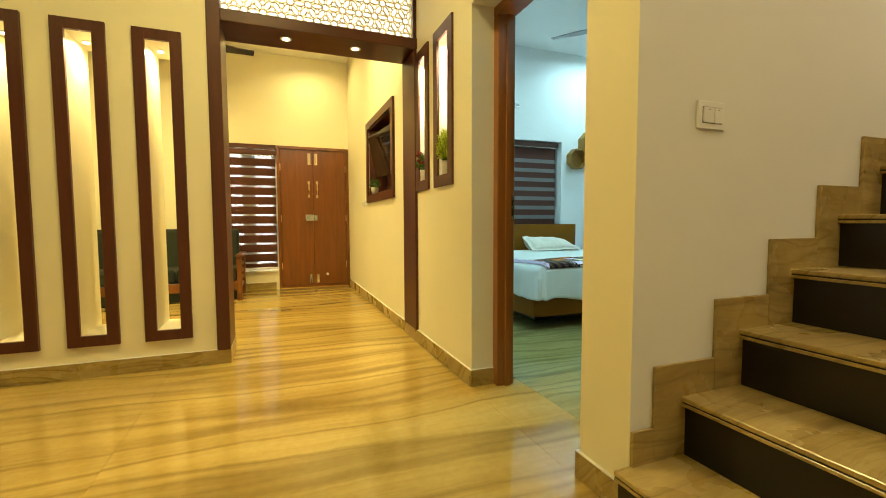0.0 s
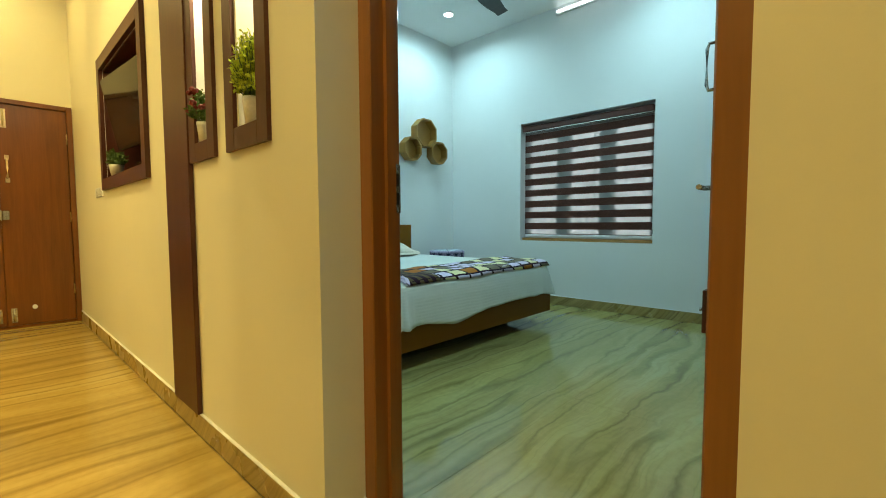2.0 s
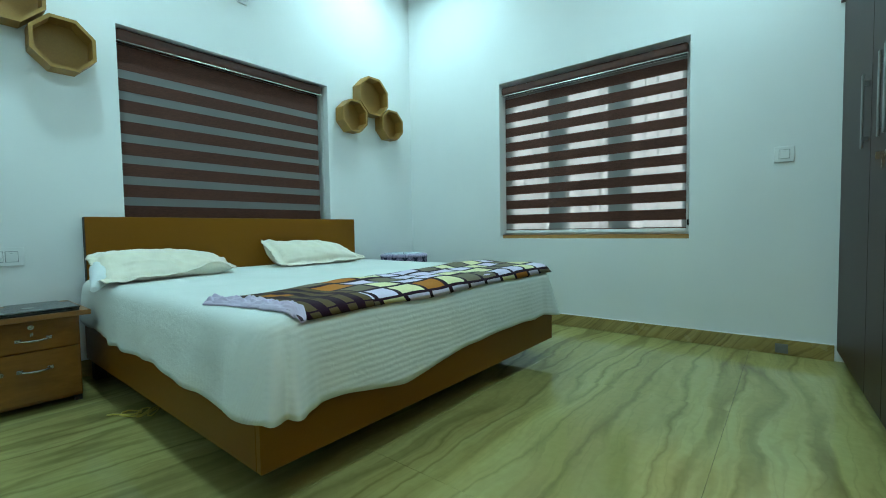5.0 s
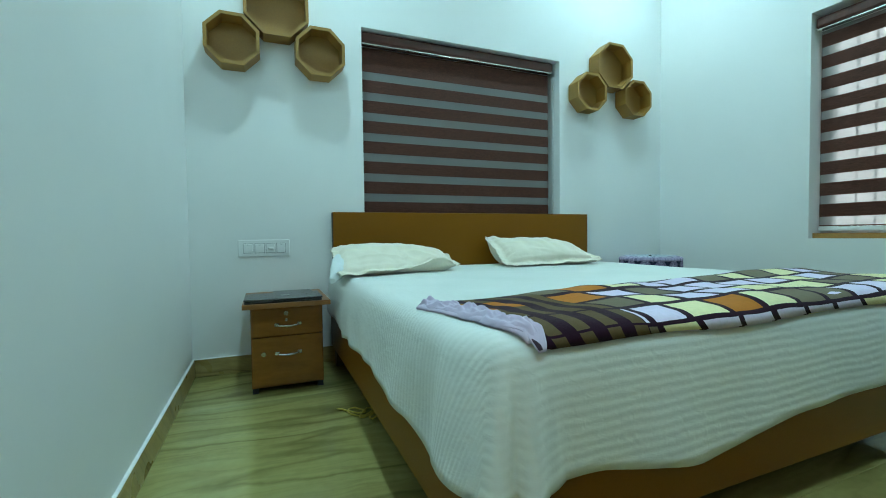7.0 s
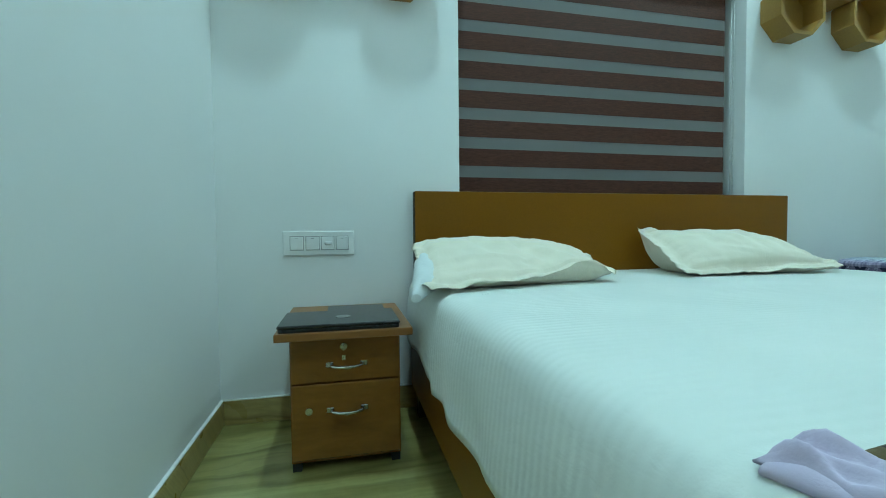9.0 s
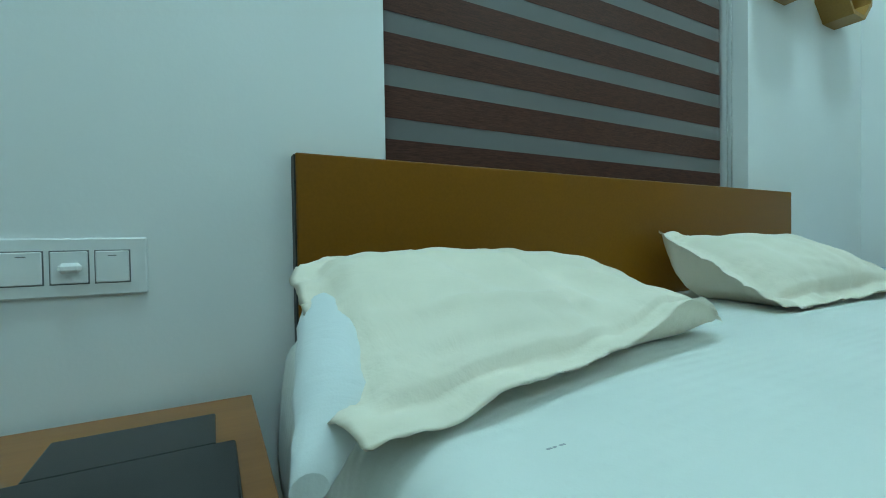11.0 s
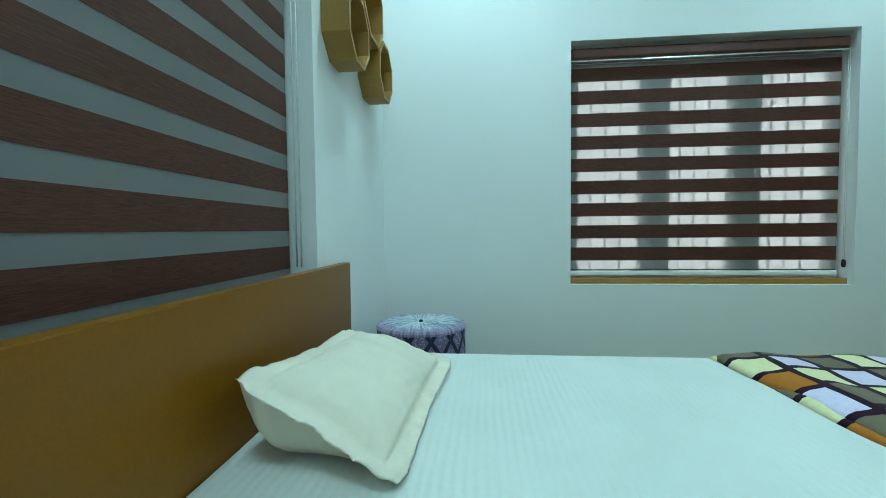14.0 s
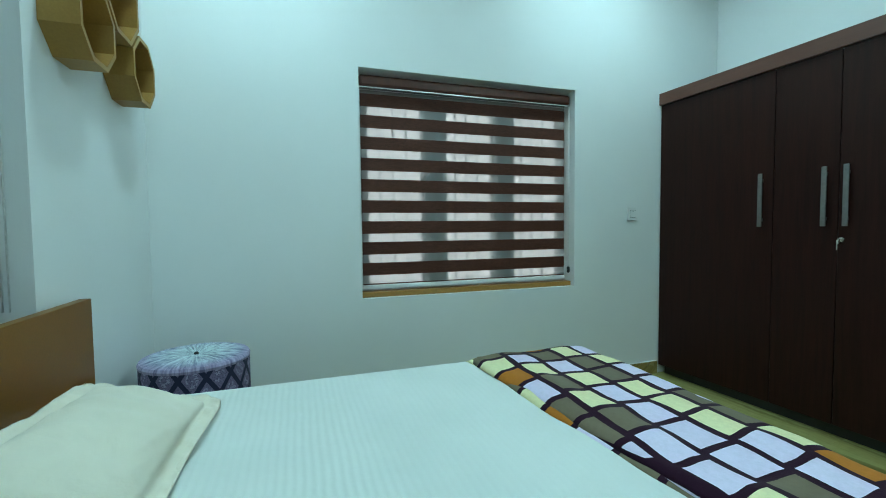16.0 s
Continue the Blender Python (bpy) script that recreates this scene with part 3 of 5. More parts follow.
structure("window_head_trim", block(-1.30, LY - 0.02, 2.16, -0.035, LY, 2.225, 0.003, 1), MAHOG_H, "dark timber trim above the sitting room blind", "trim")
structure("window_ledge", block(-1.36, LY - 0.05, 0.275, -0.075, LY + 0.02, 0.30, 0.004, 1), WHITE, "white painted ledge under the blind", "window sill")
# what stands outside the windows: glowing backdrops and added light blockers
structure("backdrop_east", block(EX + 2.2, -1, -0.1, EX + 2.22, 8, 5), DAY, "hazy bright daylight outside the bedroom window", "backdrop")
structure("backdrop_north", block(-6, LY + 1.6, -0.1, 1.0, LY + 1.62, 5), DAY_N, "hazy bright daylight outside the sitting room", "backdrop")
# Unseen grey slab, added so the rear window looks out on darkness.
structure("rear_shade_slab", block(1.42, NY + 0.75, -0.14, EX + 1.0, NY + 0.95, 4.2), plain("rear_slab_grey", (0.20, 0.20, 0.19), 0.9, 0, 0.3, 6, 0.3), "unseen grey slab added close outside to darken the rear window", "wall")
# Unseen slab overhead, added to hold skylight off the rear blind.
structure("rear_sky_block", block(1.42, NY + 0.23, 2.5, EX + 1.0, NY + 0.75, 2.6), WHITE, "unseen slab added to keep skylight out of the rear window", "eave")
chain = thing("bead_chain", "white bead pull chain hanging beside the blind", "blind chain")
for k in (0, 1):
    part("strand", tube(bmesh.new(), [(WN[1] - 0.022, NY + 0.055 + 0.018 * k, z) for z in (1.0, 1.6, 2.15)], 0.0025, 6), CORD, chain)

chain = thing("bead_chain", "white bead pull chain with a dark weight at its end", "blind chain")
for k in (0, 1):
    part("strand", tube(bmesh.new(), [(EX + 0.055 + 0.012 * k, WE[0] + 0.013, z) for z in (0.93, 1.5, 2.19)], 0.0018, 6), CORD, chain)
part("weight", tube(bmesh.new(), [(EX + 0.061, WE[0] + 0.013, z) for z in (0.885, 0.893, 0.925, 0.935)], [0.006, 0.0115, 0.0115, 0.006], 12), BLACK, chain, "small black chain weight")

# ---- bedroom doorway ----
FRX0, FRX1 = 1.218, 1.335
door = tagged(new("door_1"), "varnished wooden bedroom doorway with a panelled leaf standing open", "door", kind="structure")
bm = bmesh.new()
bx(bm, FRX0, DY1 - 0.06, 0, FRX1, DY1, DZ - 0.06, 0.004, 1)
bx(bm, 1.27, DY1 - 0.075, 0, 1.305, DY1 - 0.06, DZ - 0.06)
part("jamb", bm, JAMB, door)
bm = bmesh.new()
bx(bm, FRX0, DY0, 0, FRX1, 1.420, DZ - 0.06, 0.004, 1)
part("jamb", bm, JAMB, door)
part("head", block(FRX0, DY0, DZ - 0.06, FRX1, DY1, DZ, 0.004, 1), JAMB, door)
part("strike_plate", block(1.306, DY1 - 0.064, 1.045, 1.332, DY1 - 0.0595, 1.20), CHROME, door, "steel strike plate")
# Two black pieces on the plate stand for the shade inside its holes.
part("strike_hole_shade", block(1.312, DY1 - 0.0655, 1.07, 1.325, DY1 - 0.0635, 1.11), BLACK, door)
part("strike_hole_shade", block(1.312, DY1 - 0.0655, 1.13, 1.325, DY1 - 0.0635, 1.17), BLACK, door)


def door_leaf(width, height):
    """A six-panel leaf; hinge at the origin, running along +x, 38 mm thick."""
    bm = bmesh.new()
    th = 0.038
    st, rail = 0.115, 0.12
    rows = [(0.17, 0.62), (0.78, 1.30), (1.42, height - 0.13)]
    bx(bm, 0, 0, 0, st, th, height, 0.003, 1)
    bx(bm, width - st, 0, 0, width, th, height, 0.003, 1)
    mid = width / 2
    bx(bm, mid - 0.05, 0, 0.0, mid + 0.05, th, height, 0.003, 1)
    zs = [0, rows[0][0], rows[0][1], rows[1][0], rows[1][1], rows[2][0], rows[2][1], height]
    for lo, hi in zip(zs[::2], zs[1::2]):
        for x0, x1 in ((st, mid - 0.05), (mid + 0.05, width - st)):
            bx(bm, x0, 0.0005, lo, x1, th - 0.0005, hi)
    panels = bmesh.new()
    for lo, hi in rows:
        for x0, x1 in ((st, mid - 0.05), (mid + 0.05, width - st)):
            bx(panels, x0, 0.012, lo, x1, th - 0.012, hi)
            bx(panels, x0 + 0.03, 0.003, lo + 0.035, x1 - 0.03, th - 0.003, hi - 0.035, 0.0089, 1)
    return bm, panels


LEAF_M = pose(1.372, 1.412, 0.008, 0, 0, 9.5)
lbm, pbm = door_leaf(0.83, 2.26)
leaf = part("door_leaf", lbm, LEAF, door, "brown six-panel door leaf, open")
leaf.matrix_local = LEAF_M
part("door_panels", pbm, LEAF, leaf)
part("lock_plate", block(0.765, 0.038, 0.98, 0.805, 0.043, 1.20, 0.004, 1), CHROME, leaf, "steel lock plate")
bm = tube(bmesh.new(), [(0.785, 0.043, 1.12), (0.785, 0.085, 1.12), (0.74, 0.095, 1.12), (0.68, 0.095, 1.118)], 0.009, 10)
part("lever", bm, CHROME, leaf, "steel lever handle")
bm = tube(bmesh.new(), [(0.80, 0.04, 1.46), (0.80, 0.082, 1.46), (0.80, 0.088, 1.48), (0.80, 0.088, 1.60), (0.80, 0.082, 1.62), (0.80, 0.04, 1.62)], 0.006, 8)
part("pull_handle", bm, CHROME, leaf, "slim steel pull handle")
for z in (0.25, 1.15, 2.0):
    part("hinge", tube(bmesh.new(), [(-0.004, -0.002, z - 0.05), (-0.004, -0.002, z + 0.05)], 0.006, 8), CHROME, leaf)


# ---- bed ----
BX0, BX1, BY0, BY1 = 2.20, 4.30, 3.43, 5.534
bed = thing("bed", "low double bed in mustard brown laminate on a recessed black plinth", "bed")
part("headboard", block(2.225, 5.535, 0.30, 4.328, 5.574, 0.998, 0.004, 2), MUSTARD, bed, "plain mustard brown headboard")
part("headboard_edge", block(2.2215, 5.538, 0.30, 2.2248, 5.572, 0.994), BLACK, bed)
part("foot_board", block(BX0, BY0, 0.125, BX1, BY0 + 0.03, 0.36, 0.003, 1), MUSTARD, bed)
for x in (BX0, BX1 - 0.03):
    part("side_board", block(x, BY0 + 0.03, 0.125, x + 0.03, BY1, 0.36, 0.003, 1), MUSTARD, bed)
part("slat_base", block(BX0 + 0.03, BY0 + 0.03, 0.2, BX1 - 0.03, BY1, 0.28), BLACK, bed)
part("plinth", block(BX0 + 0.25, BY0 + 0.35, 0, BX1 - 0.25, BY1 - 0.02, 0.2), BLACK, bed, "recessed black plinth")
for x in (BX0 + 0.02, BX1 - 0.08):
    part("leg", block(x, BY1 - 0.08, 0, x + 0.06, BY1 - 0.02, 0.2), BLACK, bed)
tagged(part("mattress", block(BX0 + 0.015, BY0 + 0.02, 0.28, BX1 - 0.015, BY1 - 0.005, 0.595, 0.07, 5), SHEET), "thick white mattress under the bed linen", "mattress")


def nz(x, y, z=0.0, s=1.0):
    return noise.noise(Vector((x * s, y * s, z)))


def bed_sheet():
    """A sheet laid over the mattress that hangs down three sides with an uneven hem and a fanned-out corner."""
    top, r, R = 0.612, 0.05, 0.13
    x0, x1, y0, y1 = BX0 + 0.01 + r, BX1 - 0.005 - r, BY0 - 0.005 + r, BY1 - 0.005
    hang = [(k / 16) for k in range(1, 17)]
    us = [(-h, 0.0) for h in hang[::-1]] + [(0.0, k / 72) for k in range(73)] + [(h, 1.0) for h in hang]
    vs = [(-h, 0.0) for h in hang[::-1]] + [(0.0, k / 72) for k in range(73)]
    bm = bmesh.new()
    uvl = bm.loops.layers.uv.new("UVMap")
    grid, flat = [], {}
    for du, fu in us:
        row = []
        for dv, fv in vs:
            x, y = x0 + (x1 - x0) * fu, y0 + (y1 - y0) * fv
            drop_w = 0.315 + 0.03 * math.exp(-((y - 3.62) / 0.10) ** 2) + 0.02 * nz(y, 3.1, 0, 2.2) + 0.012 * nz(y, 9.0, 0, 6) - (0.03 if fv > 0.7 else 0.0)
            drop_s = 0.335 + 0.06 * math.exp(-((x - 2.82) / 0.22) ** 2) + 0.012 * nz(x, 5.2, 0, 1.7) + 0.010 * nz(x, 1.0, 0, 6) - 0.02 * fu
            X, Y = x + (-1 if du < 0 else 1) * abs(du) * drop_w, y - abs(dv) * drop_s
            # way out from the rounded edge of the mattress, and how far the cloth has gone past it
            cx = min(max(X, x0 + R), x1 - R)
            cy = max(Y, y0 + R)
            ex, ey = X - cx, Y - cy
            far = math.hypot(ex, ey)
            z = top + 0.004 * nz(x, y, 0, 4)
            px, py = X, Y
            if far > R:
                nx, ny = ex / far, ey / far
                d = far - R
                turn = math.atan2(abs(ny), abs(nx))
                corner = math.sin(2 * turn) if ex and ey else 0.0
                if corner:
                    reach = min((drop_w + R) / max(1e-4, abs(nx)), (drop_s + R) / max(1e-4, abs(ny))) - R
                    d *= (drop_w + (drop_s - drop_w) * turn / (math.pi / 2) + 0.02 * corner) / reach
                ang = min(d / r, math.pi / 2)
                z = top - r * (1 - math.cos(ang)) - max(0.0, d - r * math.pi / 2)
                k = d / 0.35
                if corner:
                    rip = k * (0.052 * corner + 0.034 * math.exp(-((turn - 1.20) / 0.09) ** 2) + 0.026 * math.exp(-((turn - 0.92) / 0.08) ** 2) - 0.020 * math.exp(-((turn - 1.06) / 0.06) ** 2))
                elif ex:
                    rip = k * k * (0.010 * math.sin(14 * y + 5 * nz(y, 1, z, 2)) + 0.008 * nz(y, z, 2, 9))
                else:
                    rip = 0.012 * k * nz(x, 8, z * 2, 4.5)
                flare = ((0.03 if ex < 0 else 0.012) * abs(nx) + 0.025 * abs(ny)) * k
                push = R + r * math.sin(ang) + flare + rip + 0.012 * min(1.0, d / 0.15)
                px, py = cx + nx * push, cy + ny * push
            v = bm.verts.new((px, py, z))
            flat[v] = (X, Y)
            row.append(v)
        grid.append(row)
    for p, q in zip(grid, grid[1:]):
        for i in range(len(p) - 1):
            f = bm.faces.new((p[i], q[i], q[i + 1], p[i + 1]))
            f.smooth = True
            for lp in f.loops:
                lp[uvl].uv = flat[lp.vert]
    bmesh.ops.recalc_face_normals(bm, faces=bm.faces)
    ob = part("bed_sheet", bm, SHEET)
    mod = ob.modifiers.new("thickness", "SOLIDIFY")
    mod.thickness, mod.offset = 0.003, 1.0
    return tagged(ob, "white ribbed bed sheet hanging unevenly over the mattress", "bed sheet")


bed_sheet()


def pillow(label, corners, puff, inner=False, seed=0.0, under=0.45, lift=0.015, creases=(), mouth=0.0):
    """A flanged pillow. corners: head-left, head-right, foot-right, foot-left."""
    pl = thing("pillow", label, "pillow")
    A, B, C, D = (Vector(c) for c in corners)
    normal = (B - A).cross(A - D).normalized()
    if normal.z < 0:
        normal = -normal

    def grid_point(u, v, side, flange=0.1 if inner else 0.15):
        # the edges are drawn in between the corners, and rise there off the bed
        pu = u + (0.03 if inner else 0.07) * (0.5 - u) * math.sin(math.pi * v)
        pv = v + 0.08 * (0.5 - v) * math.sin(math.pi * u)
        p = A.lerp(B, pu).lerp(D.lerp(C, pu), pv)
        p = p + Vector((0, 0, lift * math.sin(math.pi * u) ** 0.6 * (1 - 0.6 * v)))
        # the open end of the case stands up a little off the bed
        p.z += mouth * max(0.0, (v - 0.55) / 0.45) ** 1.5 * math.exp(-((u - 0.80) / 0.15) ** 2)
        eu, ev = min(u, 1 - u), min(v, 1 - v)
        ku, kv = max(0.0, min(1.0, (eu - flange * 0.42) / 0.30)), max(0.0, min(1.0, (ev - flange * 0.7) / 0.36))
        blunt = max(0.0, 1 - eu / 0.10) * max(0.0, 1 - ev / 0.14)
        p = p.lerp((A + B + C + D) / 4, 0.075 * blunt)
        h = puff * (math.sin(ku * math.pi / 2) ** 0.5) * (math.sin(kv * math.pi / 2) ** 0.5)
        h *= 1.22 - 0.5 * v if inner else 1.0
        wr = 0.011 * nz(p.x, p.y, seed, 7) + 0.006 * nz(p.x + 4, p.y, seed, 19) + 0.024 * min(ku, kv) * nz(p.x * 1.6 + p.y, (p.y - p.x) * 0.5, seed + 3, 5)
        for cu, cv, du, dv, high, wide in creases:
            along = max(0.0, min(1.0, ((u - cu) * du + (v - cv) * dv) / (du * du + dv * dv)))
            off = math.hypot(u - cu - along * du, v - cv - along * dv)
            wr += high * math.exp(-(off / wide) ** 2) * min(1.0, 3 * along + 0.3, 3.3 - 3 * along) * min(1.0, 2 * min(ku, kv) + 0.2)
        edge = (0.014 * nz(u * 3, v * 3, seed + 5, 3) + 0.004 * nz(u * 4, v * 4, seed + 9, 8)) * (1 - min(1, min(ku, kv) * 3))
        seam = -0.009 if 0.0 < min(ku, kv) < 0.09 else 0.0
        out = p + normal * (side * h * (0.86 if side > 0 else under) + (wr if side > 0 else 0) + edge + seam * side)
        if side < 0:
            # the underside swells down from the seam and lies on the bed
            s = 1 - (1 - min(1.0, max(0.0, min(eu, ev * 0.7) - 0.02) / 0.16)) ** 2
            out = p + Vector((0, 0, edge))
            out.z += (0.617 - out.z) * s
        out.z = max(out.z, 0.617)
        return out

    n = 64
    bm = bmesh.new()
    top = [[bm.verts.new(grid_point(i / n, j / n, 1)) for j in range(n + 1)] for i in range(n + 1)]
    low = [[top[i][j] if i in (0, n) or j in (0, n) else bm.verts.new(grid_point(i / n, j / n, -1) - Vector((0, 0, 0.002))) for j in range(n + 1)] for i in range(n + 1)]
    for rows in (top, low):
        for a, b in zip(rows, rows[1:]):
            for j in range(n):
                bm.faces.new((a[j], b[j], b[j + 1], a[j + 1])).smooth = True
    part("pillowcase", bm, PILLOW, pl)
    if inner:
        # the rounded end of the filling, tucked under the open end of the case
        bm = bmesh.new()
        rings = []
        spine = [Vector(p) for p in ((2.235, 5.33, 0.735), (2.213, 5.22, 0.70), (2.19, 5.10, 0.668), (2.172, 5.02, 0.640), (2.132, 4.955, 0.602))]
        fats = (0.03, 0.054, 0.060, 0.056, 0.022)
        for i in range(17):
            s = i / 16 * 3.999
            k0, fr = int(s), s - int(s)
            c = spine[k0].lerp(spine[k0 + 1], fr)
            fat = fats[k0] + (fats[k0 + 1] - fats[k0]) * fr
            ring = []
            for k in range(18):
                a = 2 * math.pi * k / 18
                wob = 1 + 0.12 * nz(math.cos(a), math.sin(a), s * 2)
                ring.append(bm.verts.new(c + Vector((0.75 * fat * math.cos(a) * wob, 0, 0.62 * fat * math.sin(a) * wob))))
            rings.append(ring)
        for a, b in zip(rings, rings[1:]):
            for k in range(18):
                bm.faces.new((a[k], a[(k + 1) % 18], b[(k + 1) % 18], b[k])).smooth = True
        bm.faces.new(rings[0][::-1])
        bm.faces.new(rings[-1])
        part("inner_pillow", bm, PILLOW_IN, pl, "bluish white pillow end poking out of its case")
    return pl


pillow("cream cotton pillow whose white filling pokes out, against the headboard",
       [(2.17, 5.36, 0.775), (2.97, 5.40, 0.722), (2.935, 5.04, 0.632), (2.145, 4.922, 0.622)], 0.052, True, 2.0, 0.4, 0.036,
       ((0.42, 0.25, 0.14, 0.52, 0.014, 0.035), (0.50, 0.30, 0.02, 0.62, -0.014, 0.03), (0.15, 0.62, 0.42, 0.14, 0.010, 0.03), (0.10, 0.80, 0.50, 0.08, -0.008, 0.03), (0.60, 0.45, 0.16, 0.40, 0.009, 0.03)), 0.06)
pillow("cream cotton pillow with a flanged edge, leaning on the headboard",
       [(3.29, 5.485, 0.838), (4.05, 5.46, 0.775), (4.09, 5.055, 0.64), (3.25, 5.10, 0.625)], 0.100, False, 7.0, 1.0, -0.012,
       ((0.05, 0.80, 0.60, 0.10, -0.007, 0.03), (0.30, 0.70, 0.45, 0.22, 0.006, 0.03)))

cm = thing("care_mark", "faint grey printed mark on the white bed sheet", "printed mark")
for k, w in enumerate((0.006, 0.004, 0.007)):
    part("stroke", block(2.327 + 0.0075 * k, 4.885, 0.6165, 2.327 + 0.0075 * k + w, 4.8875, 0.6168), MARK, cm)


def blanket():
    bl = thing("blanket", "folded plush blanket of lilac, cream, grey and orange patches", "blanket")

    def sag(y):
        """How far the bed has rounded off below its top at the foot end."""
        return 0.085 * (1 - math.cos(min(max(0.0, 3.472 - y) / 0.085, 1.5)))

    def bend(y):
        """Where cloth laid flat to y comes to lie once it turns down over the foot end."""
        return y if y > 3.472 else 3.472 - 0.085 * math.sin(min((3.472 - y) / 0.085, 1.5))

    def layer(x0, x1, y0, y1, z0, h, shift, seed, slant=0.0):
        n, m = 90, 36
        bm = bmesh.new()
        uvl = bm.loops.layers.uv.new("UVMap")
        rows, uvs = [], {}
        for i in range(n + 1):
            row = []
            for j in range(m + 1):
                u, v = i / n, j / m
                south = y0 + 0.02 * nz(u * 4, seed) 
                north = y1 - 0.165 * (1 - (x0 - 2.25 + (x1 - x0) * u) / 2.0) + 0.02 * nz(u * 5, seed + 3)
                y = south + (north - south) * v
                x = x0 + (x1 - x0) * u + 0.02 * nz(v * 3, seed + 7) + slant * (1 - v + 0.35 * nz(v * 5, seed + 2)) * (1 - u) ** 3
                e = min(v, 1 - v) * (y1 - y0)
                ex = min(u, 1 - u) * (x1 - x0)
                k = min(1.0, e / 0.035) ** 0.5 * min(1.0, ex / 0.035) ** 0.5
                z = z0 + (h + 0.014 * u) * k + k * (0.010 * nz(x * 1.2, y * 2.6, seed, 2.2) + 0.008 * nz(x, y, seed, 7)) + 0.012 * k * math.exp(-((v - 0.80) / 0.1) ** 2) * (0.4 + u) - sag(y)
                w = bm.verts.new((x, bend(y), z))
                uvs[w] = (x0 + (x1 - x0) * u + shift, y + (0.06 * k))
                row.append(w)
            rows.append(row)
        for a, b in zip(rows, rows[1:]):
            for j in range(m):
                f = bm.faces.new((a[j], b[j], b[j + 1], a[j + 1]))
                f.smooth = True
                for lp in f.loops:
                    lp[uvl].uv = uvs[lp.vert]
        rim = [r[0] for r in rows] + rows[-1][1:] + [r[-1] for r in rows[-2::-1]] + rows[0][-2:0:-1]
        bm.faces.new(rim)
        return bm

    def roll(lean, fat0, fat1, wide0, wide1, lift, rough, seed):
        """A loose wrinkled roll of cloth along the end of the fold, thin to the north and wider to the south."""
        bm, rings = bmesh.new(), []
        for i in range(61):
            s = i / 60
            y = 3.89 - 0.50 * s
            cap = min(1.0, (s + 0.03) * 12, (1.02 - s) * 7) ** 0.5
            fat, wide = (fat0 + (fat1 - fat0) * s) * cap, (wide0 + (wide1 - wide0) * s) * cap
            cx = 2.243 + 0.105 * s + wide + lean + 0.008 * nz(s * 7, 2.0)
            ring = []
            for k in range(28):
                a = 2 * math.pi * k / 28
                x = cx + wide * math.cos(a)
                w = 1 + rough * nz(x * 16, y * 12, seed) + rough * nz(x * 30 + 3, y * 6, seed)
                ring.append(bm.verts.new((x, bend(y) + 0.01 * nz(x * 9, s * 8), lift + fat + fat * w * math.sin(a) + 0.10 * (x - 2.25) - sag(y))))
            rings.append(ring)
        for a, b in zip(rings, rings[1:]):
            for k in range(28):
                bm.faces.new((a[k], a[(k + 1) % 28], b[(k + 1) % 28], b[k])).smooth = True
        bm.faces.new(rings[0][::-1])
        bm.faces.new(rings[-1])
        return bm

    def flap():
        """Crumpled fleece lining, turned out flat over the end of the fold."""
        bm, rows, n, m = bmesh.new(), [], 70, 26
        for i in range(n + 1):
            s, row = i / n, []
            y = 3.90 - 0.48 * s
            wide = 0.026 + 0.035 * math.sin(math.pi * min(1.0, s * 0.72 + 0.05)) * (1 + 0.25 * nz(s * 6, 1.0))
            x0 = 2.236 + 0.085 * s + 0.010 * nz(s * 9, 4.0)
            for j in range(m + 1):
                c = j / m
                x = x0 + wide * c
                dome = math.sin(math.pi * min(1.0, c * 0.8 + 0.001)) ** 0.5 * min(1.0, s * 14, (1 - s) * 12) ** 0.5
                fold = 0.012 * nz(c * 2.5 + s, s * 13, 2.0) + 0.010 * nz(c * 5, s * 23 + c * 4, 7.0) + 0.006 * nz(x * 60, y * 40, 3.0)
                z = 0.617 + dome * (0.028 + fold) - sag(y)
                row.append(bm.verts.new((x, bend(y) + 0.012 * nz(c * 4, s * 9, 5.0), z)))
            rows.append(row)
        for a, b in zip(rows, rows[1:]):
            for j in range(m):
                bm.faces.new((a[j], b[j], b[j + 1], a[j + 1])).smooth = True
        bm.faces.new([r[0] for r in rows] + rows[-1][1:] + [r[-1] for r in rows[-2::-1]] + rows[0][-2:0:-1])
        return bm

    part("under_layer", layer(2.255, 4.262, 3.405, 4.06, 0.611, 0.010, 0.33, 1.0, 0.12), BLANKET, bl)
    part("top_layer", layer(2.262, 4.25, 3.40, 4.045, 0.618, 0.016, 0.0, 4.0, 0.10), BLANKET, bl)
    # fleece lining turned out at the end of the fold
    part("lining", flap(), LILAC, bl, "lilac fleece lining turned out at the fold")
    part("lower_lining", roll(-0.012, 0.008, 0.009, 0.014, 0.03, 0.612, 0.3, 5.0), LILAC, bl, "lilac lining of the lower fold")
    part("piping", roll(-0.010, 0.004, 0.004, 0.010, 0.014, 0.617, 0.3, 8.0), PURPLE, bl, "dark purple edge binding")


blanket()


# ---- wardrobe and dressing unit ----
WF, WX0, WX1, WH = 1.92, 3.44, 5.225, 2.335
ward = thing("wardrobe", "tall dark brown laminate wardrobe with steel bar handles", "wardrobe")
ward.matrix_basis = pose(WX1, WF + 0.02, 0, 0, 0, 2.6) @ pose(-WX1, -WF - 0.02, 0)
part("side_panel", block(WX0 - 0.02, SY + 0.09, 0.03, WX0, WF + 0.001, WH, 0.002, 1), WARD_L, ward, "reddish brown side panel")
